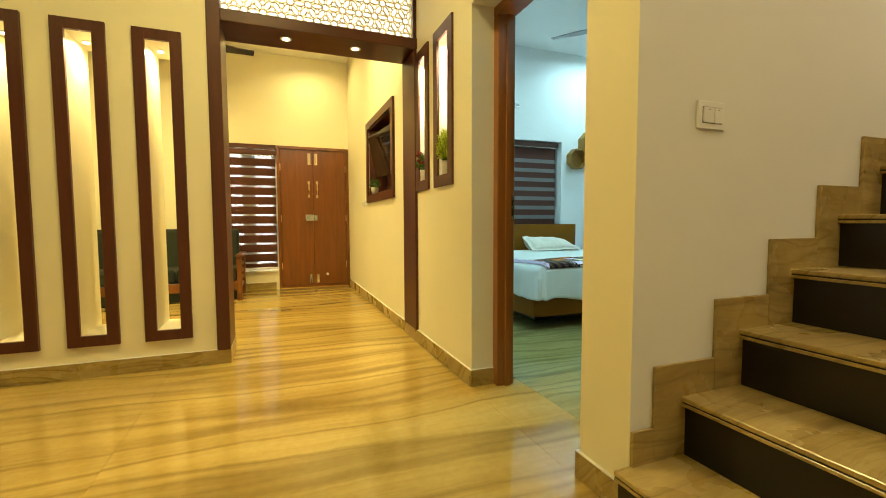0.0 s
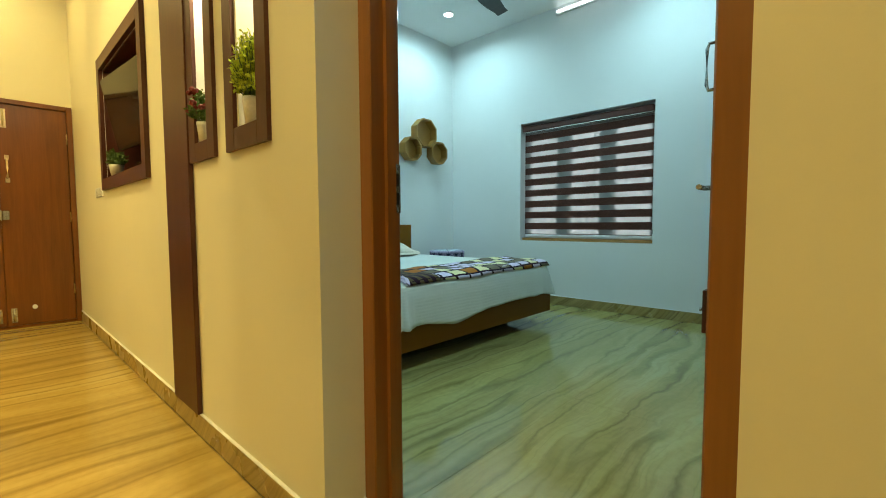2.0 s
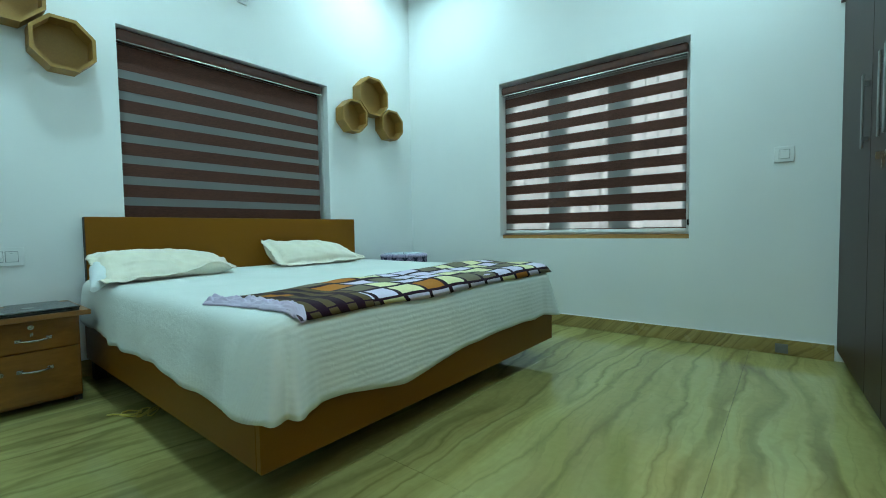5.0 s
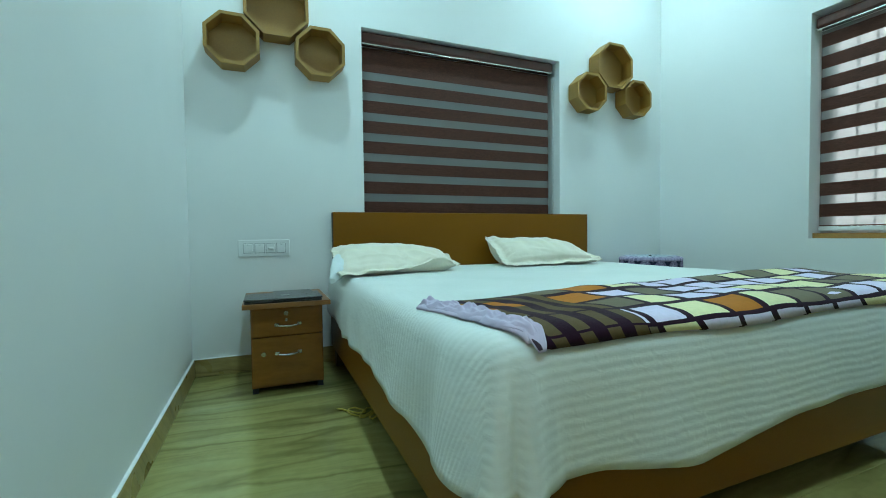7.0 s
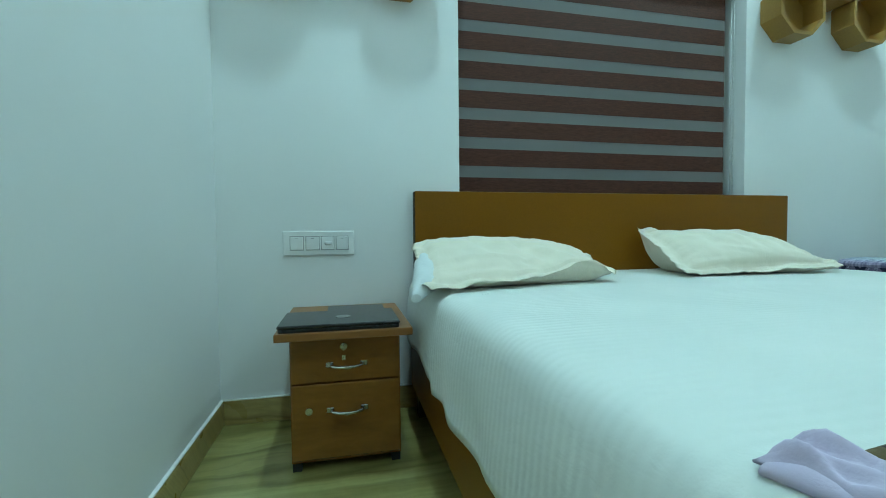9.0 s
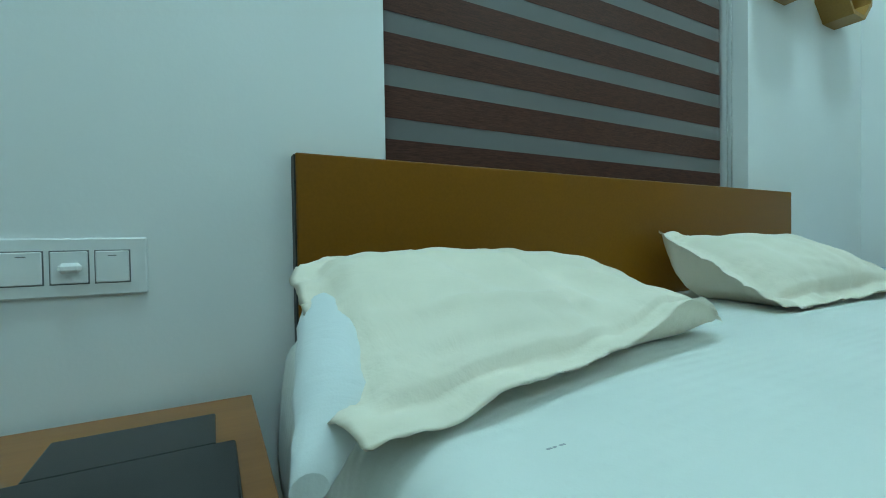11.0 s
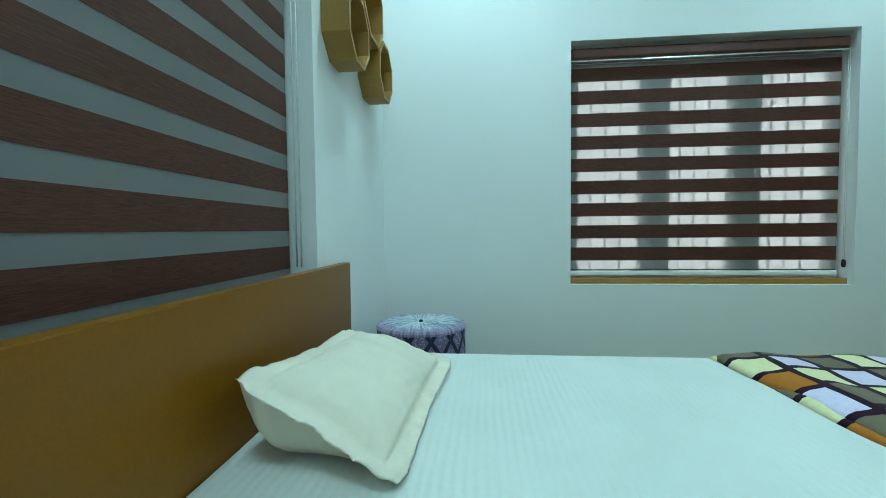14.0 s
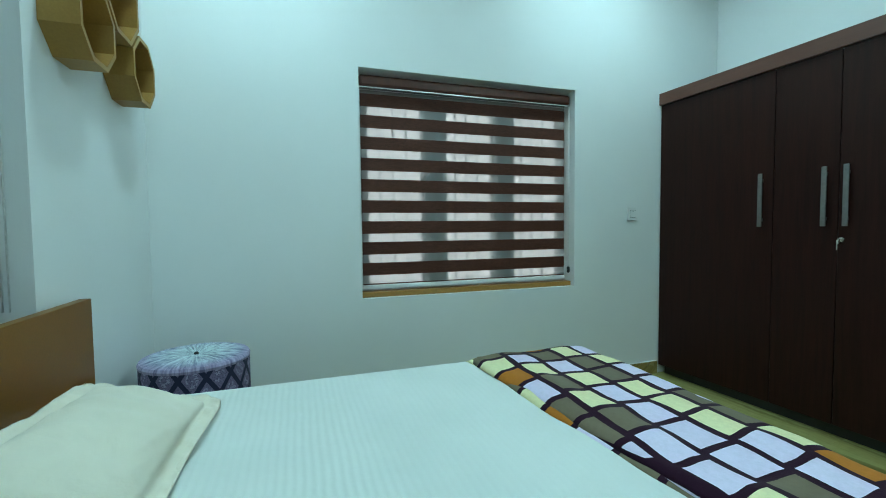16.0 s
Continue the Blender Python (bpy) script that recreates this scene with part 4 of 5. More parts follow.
part("carcass", block(WX0, SY + 0.09, 0.07, WX1 - 0.03, WF - 0.022, WH - 0.1), WARD, ward)
part("plinth", block(WX0, SY + 0.09, 0, WX1 - 0.03, WF - 0.05, 0.07), BLACK, ward)
part("cornice", block(WX0 - 0.02, WF - 0.02, 2.24, WX1, WF + 0.02, WH, 0.003, 1), WARD_T, ward, "lighter brown top trim")
edges = [5.22, 4.342, 3.995, 3.441]
for i, (hi, lo) in enumerate(zip(edges, edges[1:])):
    d = part("wardrobe_door", block(lo + 0.002, WF - 0.02, 0.075, hi - 0.002, WF, 2.236, 0.002, 1), WARD, ward)
    hx = (4.412, 4.057, 3.952)[i]
    bm = bx(bmesh.new(), hx - 0.014, WF + 0.018, 1.235, hx + 0.014, WF + 0.026, 1.583, 0.003, 2)
    bx(bm, hx - 0.008, WF, 1.27, hx + 0.008, WF + 0.018, 1.29)
    bx(bm, hx - 0.008, WF, 1.53, hx + 0.008, WF + 0.018, 1.55)
    part("handle", bm, BRUSHED, d, "flat steel bar handle")
    if i == 2:
        bm = tube(bmesh.new(), [(3.972, WF, 1.158), (3.972, WF + 0.012, 1.158)], 0.013, 16)
        part("lock", bm, CHROME, d)
        bm = bx(bmesh.new(), 3.970, WF + 0.012, 1.135, 3.974, WF + 0.04, 1.165)
        bx(bm, 3.984, WF + 0.01, 1.10, 3.99, WF + 0.02, 1.155)
        part("key", bm, CHROME, d)
dress = thing("dressing_unit", "reddish brown wall-hung dressing shelf with a drawer box", "dressing unit")
part("back_panel", block(2.62, SY + 0.002, 0.30, WX0 - 0.022, SY + 0.022, WH, 0.002, 1), WARD_L, dress)
box = part("drawer_box", block(2.90, SY + 0.022, 0.44, WX0 - 0.022, 1.765, 0.665, 0.003, 1), WARD_L, dress, "brown drawer box")
part("drawer_front", block(2.90, 1.7655, 0.44, WX0 - 0.022, 1.783, 0.66, 0.003, 1), WARD_L, dress)
part("knob", tube(bmesh.new(), [(2.97, 1.783, 0.55), (2.97, 1.80, 0.55), (2.97, 1.808, 0.55)], [0.006, 0.008, 0.011], 12), CHROME, dress, "small steel knob")
part("mirror", block(2.68, SY + 0.0225, 0.80, WX0 - 0.05, SY + 0.027, 2.1), plain("mirror_silver", (0.85, 0.87, 0.87), 0.02, 1.0, vary=0.0), dress, "upright mirror")


# ---- bedroom things ----
def octagon(bm, cx, cz, flat, y0, y1, wallt=0.018):
    """An open octagonal box fixed to the wall: rim and back board."""
    R = flat / math.cos(math.pi / 8)

    def ring(r, y):
        return [bm.verts.new((cx + r * math.cos(math.pi / 8 + k * math.pi / 4), y, cz + r * math.sin(math.pi / 8 + k * math.pi / 4))) for k in range(8)]

    ri = (flat - wallt) / math.cos(math.pi / 8)
    a, b, c, d = ring(R, y1), ring(R, y0), ring(ri, y0), ring(ri, y1 - 0.012)
    for p, q in ((a, b), (b, c), (c, d)):
        for k in range(8):
            bm.faces.new((p[k], p[(k + 1) % 8], q[(k + 1) % 8], q[k]))
    bm.faces.new(a)
    bm.faces.new(d)
    return bm


def octa_shelf(cx):
    sh = thing("octagon_shelf", "cluster of three tan octagonal wall shelves above the bed", "wall shelf", "octagon shelves beside the window")
    for name, x, z, f, y0 in (("large_octagon", cx, 2.245, 0.185, NY - 0.122), ("small_octagon", cx - 0.25, 2.005, 0.150, NY - 0.120), ("small_octagon", cx + 0.255, 2.003, 0.150, NY - 0.120)):
        part(name, octagon(bmesh.new(), x, z, f, y0, NY - 0.001), OCTA, sh)


octa_shelf(1.908)
octa_shelf(4.578)

ns = thing("nightstand", "brown veneered nightstand with two drawers beside the bed", "nightstand")
part("body", block(1.728, 5.125, 0.03, 2.098, 5.54, 0.468, 0.002, 1), NIGHT, ns)
part("top", block(1.692, 5.035, 0.468, 2.132, 5.565, 0.494, 0.003, 2), NIGHT_T, ns, "overhanging brown top")
for lo, hi, hz, kx, kz in ((0.307, 0.462, 0.367, 1.905, 0.428), (0.045, 0.302, 0.212, 1.789, 0.215)):
    dr = part("drawer_front", block(1.732, 5.107, lo, 2.094, 5.125, hi, 0.003, 1), NIGHT, ns)
    hb = tube(bmesh.new(), [(1.865, 5.107, hz), (1.868, 5.088, hz - 0.002), (1.89, 5.079, hz - 0.004), (1.915, 5.077, hz - 0.005), (1.94, 5.079, hz - 0.004), (1.962, 5.088, hz - 0.002), (1.965, 5.107, hz)], [0.007, 0.006, 0.005, 0.007, 0.005, 0.006, 0.007], 8)
    for x in (1.858, 1.972):
        bx(hb, x - 0.012, 5.103, hz - 0.009, x + 0.012, 5.107, hz + 0.009, 0.002, 1)
    part("handle", hb, CHROME, dr, "curved steel handle")
    part("lock", tube(bmesh.new(), [(kx, 5.107, kz), (kx, 5.098, kz)], 0.012, 16), CHROME, dr)
    if kx > 1.9:
        kb = bx(bmesh.new(), kx - 0.0015, 5.075, kz - 0.008, kx + 0.0015, 5.098, kz + 0.006)
        bx(kb, kx - 0.006, 5.087, kz - 0.042, kx + 0.006, 5.090, kz - 0.026)
        part("key", kb, CHROME, dr)
for x in (1.73, 2.066):
    for y in (5.13, 5.50):
        part("foot", block(x, y, 0, x + 0.03, y + 0.03, 0.03), BLACK, ns)

lap = thing("laptop", "closed black laptop lying on the nightstand", "laptop")
part("base", block(1.703, 5.045, 0.494, 2.088, 5.295, 0.507, 0.004, 2), LAPTOP, lap)
part("lid", block(1.700, 5.040, 0.5075, 2.091, 5.298, 0.518, 0.005, 3), LAPTOP, lap, "glossy black lid")
bm = bmesh.new()
lathe(bm, [(0.026, 0.5181), (0.026, 0.5188)], 1.905, 5.165, 32)
badge = part("badge", bm, LOGO, lap, "round silver badge")
tc = thing("tablet_case", "dark slim case lying behind the laptop", "tablet case")
part("cover", block(1.845, 5.31, 0.503, 2.065, 5.44, 0.512, 0.003, 2), LAPTOP, tc)
part("tray", block(1.848, 5.313, 0.494, 2.062, 5.437, 0.5025, 0.002, 1), BLACK, tc)

pf = thing("pouf", "round blue damask drum stool with a pleated pale top", "stool")
bm = bmesh.new()
uvl = bm.loops.layers.uv.new("UVMap")
PX, PY, PR, N = 4.765, 5.285, 0.24, 48
rings = []
for r, z in ((PR - 0.01, 0.0), (PR, 0.02), (PR, 0.33), (PR, 0.62)):
    rings.append([bm.verts.new((PX + r * math.cos(2 * math.pi * k / N), PY + r * math.sin(2 * math.pi * k / N), z)) for k in range(N)])
for a, b in zip(rings, rings[1:]):
    for k in range(N):
        f = bm.faces.new((a[k], a[(k + 1) % N], b[(k + 1) % N], b[k]))
        f.smooth = True
        for lp, (u, v) in zip(f.loops, ((k, a), (k + 1, a), (k + 1, b), (k, b))):
            lp[uvl].uv = (u / N * 2 * math.pi * PR * 0.995, v[0].co.z)
bm.faces.new(rings[0][::-1])
part("drum", bm, DAMASK, pf, "dark blue damask cover")
bm = bmesh.new()
N = 120
rings = []
for r, z in ((PR + 0.001, 0.612), (PR + 0.003, 0.624), (PR - 0.004, 0.636), (PR * 0.8, 0.646), (PR * 0.4, 0.648), (0.02, 0.640)):
    rings.append([bm.verts.new((PX + r * math.cos(2 * math.pi * k / N), PY + r * math.sin(2 * math.pi * k / N), z + (0.0025 if k % 3 == 0 else -0.002) * (1 if 0.05 < r < PR - 0.01 else 0))) for k in range(N)])
for a, b in zip(rings, rings[1:]):
    for k in range(N):
        bm.faces.new((a[k], a[(k + 1) % N], b[(k + 1) % N], b[k]))
bm.faces.new(rings[-1])
part("cushion_top", bm, pleat_mat(PX, PY), pf, "pleated pale blue top")
part("button", lathe(bmesh.new(), [(0.011, 0.640), (0.011, 0.647), (0.006, 0.651)], PX, PY, 16), BLACK, pf, "dark centre button")


def switch_plate(label, axis, a0, a1, z0, z1, t, side, modules, flat=None):
    """A raised switch plate. side: +1 or -1, the way it faces along the wall's normal; modules: (centre, half width, kind)."""
    sp = thing("switch_plate", label, "switch plate")

    def b(aa, za, ab, zb, lo, hi, bev=0.0015):
        ta, tb = sorted((t + side * lo, t + side * hi))
        return block(ta, aa, za, tb, ab, zb, bev, 1) if axis == "y" else block(aa, ta, za, ab, tb, zb, bev, 1)

    part("plate", b(a0, z0, a1, z1, 0.0, 0.009, 0.003), SWITCH, sp)
    zc, hz = (z0 + z1) / 2, (z1 - z0) * 0.27
    for c, hw, kind in modules:
        # a thin dark sheet stands for the shade round each rocker
        part("gap_shade", b(c - hw - 0.002, zc - hz - 0.002, c + hw + 0.002, zc + hz + 0.002, 0.0085, 0.0094, 0), SWITCH_D, sp)
        m = part("rocker", b(c - hw, zc - hz, c + hw, zc + hz, 0.009, 0.013, 0.0015), SWITCH, sp)
        if kind == "dial":
            bm = b(c - hw * 0.55, zc - hz * 0.35, c + hw * 0.75, zc + hz * 0.3, 0.013, 0.028, 0.006)
            part("dial", bm, SWITCH, m)
        elif kind == "socket":
            for du, dz in ((0, 0.35), (-0.4, -0.25), (0.4, -0.25)):
                # small black pieces stand for the shade inside the pin holes
                part("socket_hole_shade", b(c + du * hw - 0.004, zc + dz * hz - 0.004, c + du * hw + 0.004, zc + dz * hz + 0.004, 0.0125, 0.0134, 0), BLACK, m)
        else:
            part("mark", b(c - hw * 0.25, zc + hz * 0.68, c + hw * 0.25, zc + hz * 0.74, 0.0128, 0.0133, 0), SWITCH_D, m)
    return sp


switch_plate("white switch plate with three rockers and a fan dial", "x", 1.654, 1.957, 0.716, 0.822, NY, -1,
             [(1.712, 0.027, ""), (1.778, 0.027, ""), (1.842, 0.026, "dial"), (1.904, 0.025, "")])
switch_plate("small square white switch on the bedroom wall", "y", 2.148, 2.255, 1.295, 1.40, EX, -1, [(2.20, 0.027, "")])
wsw = switch_plate("white plate with two rockers and a socket on the wardrobe side", "y", 1.665, 1.828, 1.117, 1.232, WX0 - 0.02, -1, [(1.785, 0.022, ""), (1.745, 0.016, ""), (1.705, 0.022, "socket")])
wsw.matrix_basis = pose(WX0 - 0.0165, 1.828, 0, 0, 0, 2.4) @ pose(-WX0 + 0.02, -1.828, 0)
switch_plate("white two-gang switch on the stair wall", "x", 1.334, 1.472, 1.358, 1.457, STY, -1, [(1.386, 0.027, ""), (1.434, 0.018, "")])
switch_plate("small cream switch plate beside the television", "y", 5.68, 5.98, 1.245, 1.325, HX, -1, [(5.76, 0.045, ""), (5.89, 0.045, "socket")])
switch_plate("white switch box high on the sitting room wall", "x", -0.80, -0.66, 2.70, 2.79, LY, -1, [(-0.73, 0.04, "")])
hk = thing("wall_lamp_holder", "small white lamp holder high on the bedroom wall", "lamp holder")
part("base", block(3.25, NY - 0.02, 2.70, 3.33, NY, 2.78, 0.006), SWITCH, hk)
part("socket", tube(bmesh.new(), [(3.29, NY - 0.02, 2.745), (3.29, NY - 0.05, 2.735), (3.29, NY - 0.06, 2.715)], 0.018, 12), SWITCH, hk)
tagged(part("floor_socket", block(EX - 0.022, 2.16, 0.012, EX - 0.014, 2.23, 0.075, 0.002, 1), plain("grey_socket", (0.16, 0.15, 0.14), 0.4)), "small dark cover plate on the skirting", "cover plate")
bm = bmesh.new()
pts = [(2.30 + 0.05 * math.cos(a * 1.9) - 0.012 * a, 4.58 + 0.045 * math.sin(a * 2.3) + 0.01 * a, 0.006 + 0.002 * (i % 3)) for i, a in ((k, k * 0.35) for k in range(34))]
tagged(part("wire_coil", tube(bm, pts, 0.0035, 6), WIRE), "loose coil of thin yellow wire on the floor", "wire")


def downlight(x, y, z, lit, label, r=0.055):
    dl = thing("downlight", label, "ceiling light", "recessed downlights")
    bm = lathe(bmesh.new(), [(r + 0.018, z - 0.004), (r + 0.018, z + 0.004), (r, z + 0.006)], x, y, 28)
    part("bezel", bm, SWITCH, dl)
    part("lens", lathe(bmesh.new(), [(r - 0.002, z - 0.006), (r - 0.002, z - 0.0045)], x, y, 28), lit, dl)


for lx, ly in BED_LIGHTS:
    downlight(lx, ly, CEIL - 0.006, LAMP_C, "round white recessed ceiling light, switched on")
# Fixtures for the hall lamps, most of them added as fill.
for lx, ly, watts in HALL_LIGHTS:
    downlight(lx, ly, CEIL - 0.006, LAMP_W, "round warm recessed ceiling light, from a set partly added as fill")
# Fixtures for the added stair lamps; none is known to hang here.
for lx, ly in STAIR_FILL:
    downlight(lx, ly, CEIL - 0.006, LAMP_W, "round warm recessed ceiling light, from a set partly added as fill")
for lx, ly in BEAM_LIGHTS:
    downlight(lx, ly, 2.4595, LAMP_W, "small warm spotlight set in the timber beam", 0.026)
tl = thing("tube_light", "slim white tube light high on the bedroom wall", "tube light")
part("batten", block(EX - 0.03, 2.78, 3.50, EX, 3.90, 3.55, 0.004, 1), SWITCH, tl)
part("tube", tube(bmesh.new(), [(EX - 0.045, 2.81, 3.525), (EX - 0.045, 3.87, 3.525)], 0.013, 12), TUBE_M, tl)


def ceiling_fan(x, y, z, turn, label):
    fan = thing("ceiling_fan", label, "ceiling fan", "ceiling fans")
    part("rod", tube(bmesh.new(), [(x, y, z + 0.06), (x, y, CEIL)], 0.012, 12), FANM, fan)
    part("canopy", lathe(bmesh.new(), [(0.02, CEIL - 0.09), (0.05, CEIL - 0.03), (0.055, CEIL - 0.001)], x, y, 24), FANM, fan)
    part("motor", lathe(bmesh.new(), [(0.03, z - 0.075), (0.085, z - 0.05), (0.11, z), (0.10, z + 0.045), (0.03, z + 0.07)], x, y, 32), FANM, fan)
    for k in range(3):
        a = radians(turn + 120 * k)
        bm = bmesh.new()
        rows = []
        for i in range(9):
            s = 0.10 + 0.60 * i / 8
            w = 0.045 + 0.035 * math.sin(math.pi * min(1, i / 7)) + 0.01 * i / 8
            rows.append([bm.verts.new((x + s * math.cos(a) - e * w * math.sin(a), y + s * math.sin(a) + e * w * math.cos(a), z - 0.012 * e + dz)) for e in (-1, 0, 1) for dz in (0.0, 0.006)])
        for p, q in zip(rows, rows[1:]):
            for i0, i1 in ((0, 2), (2, 4), (3, 1), (5, 3), (1, 0), (4, 5)):
                bm.faces.new((p[i0], p[i1], q[i1], q[i0]))
        for end in (rows[0], rows[-1]):
            bm.faces.new((end[0], end[2], end[3], end[1]))
            bm.faces.new((end[2], end[4], end[5], end[3]))
        part("blade", bm, FANM, fan)


ceiling_fan(3.45, 3.79, 3.16, 10, "dark brown three-blade ceiling fan over the bed")
ceiling_fan(-0.95, 5.75, 3.1, 8, "dark brown three-blade ceiling fan in the sitting room")


# ---- hall: staircase ----
st = thing("staircase", "stone staircase with beige treads and black risers", "staircase")
RUN, RISE, SX, SZ = 0.2915, 0.218, 1.0, 0.186
for i in range(10):
    x, z = SX + RUN * i, SZ + RISE * i
    tr = part("tread", block(x, -0.25, z - 0.018, x + RUN + 0.05, STY - 0.001, z, 0.003, 1), SKIRT_M, st)
    part("groove", block(x + 0.006, -0.248, z - 0.024, x + 0.05, STY - 0.002, z - 0.018), BLACK, tr)
    part("nosing_strip", block(x + 0.002, -0.25, z - 0.036, x + 0.05, STY - 0.001, z - 0.024, 0.002, 1), SKIRT_M, tr)
    part("riser", block(x + 0.022, -0.248, z - RISE - (0 if i else -0.0155), x + 0.045, STY - 0.002, z - 0.036), GRANITE, st)
part("side_wall", block(SX + 0.05, -0.40, 0, SX + RUN * 10, -0.251, 0.12), WHITE, st)
part("landing", block(SX + RUN * 10, -0.25, SZ + RISE * 9 - 0.2, 4.99, STY - 0.002, SZ + RISE * 9), SKIRT_M, st)
for i in range(10):
    x, z = SX + RUN * i, SZ + RISE * i
    structure("stair_skirting", block(max(HX + 0.001, x - 0.125), STY - 0.014, max(0.0, z - RISE), x + RUN - 0.126, STY, z + 0.122, 0.002, 1), SKIRT_M, "stepped beige stone skirting beside the stairs", "baseboard")


# ---- hall: partition joinery ----
def niche_frame(name, axis, a0, a1, z0, z1, t0, t1, m, label):
    fr = thing(name, label, "wall frame", "dark frames round the wall openings")

    def b(aa, za, ab, zb):
        return block(t0, aa, za, t1, ab, zb, 0.001, 1) if axis == "y" else block(aa, t0, za, ab, t1, zb, 0.001, 1)

    part("stile", b(a0, z0, a0 + m, z1), MAHOG, fr)
    part("stile", b(a1 - m, z0, a1, z1), MAHOG, fr)
    part("rail", b(a0 + m, z0, a1 - m, z0 + m), MAHOG, fr)
    part("rail", b(a0 + m, z1 - m, a1 - m, z1), MAHOG, fr)
    return fr


def puck(x, y, z, power):
    disc_lamp("puck_lamp", x, y, z - 0.012, power, (1.0, 0.80, 0.42), 0.05, 150)
    dl = thing("puck_light", "small warm puck light at the top of a wall opening", "puck light", "puck lights in the openings")
    part("bezel", lathe(bmesh.new(), [(0.024, z - 0.008), (0.024, z)], x, y, 20), SWITCH, dl)
    part("lens", lathe(bmesh.new(), [(0.018, z - 0.010), (0.018, z - 0.0082)], x, y, 20), LAMP_W, dl)


for k in range(5):
    a, b = -0.916 - 0.433 * k, -0.63 - 0.433 * k
    niche_frame("opening_frame", "x", a, b, 0.214, 2.336, PY0 - 0.026, PY0, 0.07, "dark mahogany frame round a tall slit opening")
    if k < 4:
        puck((a + b) / 2 - 0.02, (PY0 + PY1) / 2, 2.265, 6.0)
for a, b in ((2.670, 3.030), (3.156, 3.466)):
    niche_frame("niche_frame", "y", a, b, 1.29, 2.41, HX - 0.016, HX, 0.08, "dark mahogany frame round a lit plant niche")
for a, b in NICHES:
    puck(HX + 0.075, (a + b) / 2, 2.33, 13.0)
post = thing("portal", "dark mahogany portal with a beam and spotlights", "portal")
part("post", block(HX - 0.022, 3.467, 0.105, HX, 3.832, 2.46, 0.003, 1), MAHOG, post)
bm = block(-0.475, PY0 - 0.03, 0.105, -0.388, PY0, 3.0, 0.003, 1)
bx(bm, -0.40, PY0 + 0.0005, 0.105, -0.388, PY1, 3.0, 0.003, 1)
part("post", bm, MAHOG, post)
part("beam", block(-0.387, PY0 - 0.02, 2.46, HX, PY1, 2.545, 0.004, 1), MAHOG_H, post)
part("top_rail", block(-0.387, PY0 + 0.0005, 2.95, HX, PY1 - 0.0005, 2.98), MAHOG_H, post)
part("side_rail", block(HX - 0.03, PY0, 2.545, HX, PY0 + 0.06, 2.95), MAHOG, post)
jl = thing("carved_screen", "cream cut-out screen of ovals and rings, lit from behind", "carved screen")
part("lit_panel", block(-0.387, PY0 + 0.10, 2.545, HX - 0.031, PY0 + 0.11, 2.95), JALI_L, jl, "glowing acrylic sheet")
bm = bmesh.new()


def flat_oval(bm, cx, cz, ra, rb, turn, w, y, n=12):
    """A flat oval outline, cut off where it would leave the panel."""
    if not (-0.386 + rb < cx < HX - 0.032 - rb and 2.545 + rb * 0.6 < cz < 2.95 - rb * 0.6):
        return
    loops = []
    for dy in (0.0, 0.012):
        for k in (w, -w):
            ring = []
            for i in range(n):
                a = 2 * math.pi * i / n
                px, pz = (ra + k) * math.cos(a), (rb + k) * math.sin(a)
                x, z = cx + px * math.cos(turn) - pz * math.sin(turn), cz + px * math.sin(turn) + pz * math.cos(turn)
                ring.append(bm.verts.new((min(max(x, -0.386), HX - 0.032), y + dy, min(max(z, 2.546), 2.949))))
            loops.append(ring)
    fo, fi, bo, bi = loops
    for i in range(n):
        j = (i + 1) % n
        for q in ((fo[i], fo[j], fi[j], fi[i]), (fi[i], fi[j], bi[j], bi[i]), (fo[j], fo[i], bo[i], bo[j])):
            bm.faces.new(q)


step = 0.128
for i in range(-1, 14):
    for j in range(-1, 5):
        cx, cz = -0.36 + step * i + (step / 2 if j % 2 else 0), 2.575 + step * 0.866 * j
        flat_oval(bm, cx, cz, 0.025, 0.025, 0, 0.0042, PY0 + 0.02)
        for k in range(3):
            a = k * math.pi / 3
            flat_oval(bm, cx + step / 2 * math.cos(a), cz + step / 2 * math.sin(a), 0.039, 0.0185, a, 0.0042, PY0 + 0.0212 + 0.0012 * k)
        for a in (math.pi / 6, math.pi / 2):
            flat_oval(bm, cx + step * 0.577 * math.cos(a), cz + step * 0.577 * math.sin(a), 0.0195, 0.0195, 0, 0.0042, PY0 + 0.0252, 6)
part("fretwork", bm, JALI_M, jl, "cream fretwork of ovals and rings")


# ---- hall: television recess, plants ----
tvf = niche_frame("television_recess", "y", 4.205, 5.565, 1.285, 2.285, HX - 0.026, HX, 0.085, "dark mahogany framed recess that holds a television")
bm = block(HX + 0.225, TVY0 + 0.001, TVZ0 + 0.001, HX + 0.239, TVY1 - 0.001, TVZ1 - 0.001)
part("back_board", bm, MAHOG, tvf)
part("shelf", block(HX + 0.002, TVY0 + 0.001, TVZ0 + 0.001, HX + 0.224, TVY1 - 0.001, TVZ0 + 0.015), MAHOG_H, tvf)
part("lining", block(HX + 0.002, TVY0 + 0.001, TVZ0 + 0.0155, HX + 0.224, TVY0 + 0.012, TVZ1 - 0.013), MAHOG, tvf)
part("lining", block(HX + 0.002, TVY1 - 0.012, TVZ0 + 0.0155, HX + 0.224, TVY1 - 0.001, TVZ1 - 0.013), MAHOG, tvf)
part("lining", block(HX + 0.002, TVY0 + 0.001, TVZ1 - 0.0125, HX + 0.224, TVY1 - 0.001, TVZ1 - 0.001), MAHOG, tvf)
tv = thing("television", "black flat television swung out on its wall arm", "television")
tv.matrix_basis = pose(1.125, 4.90, 1.83, 0, -11, 5)
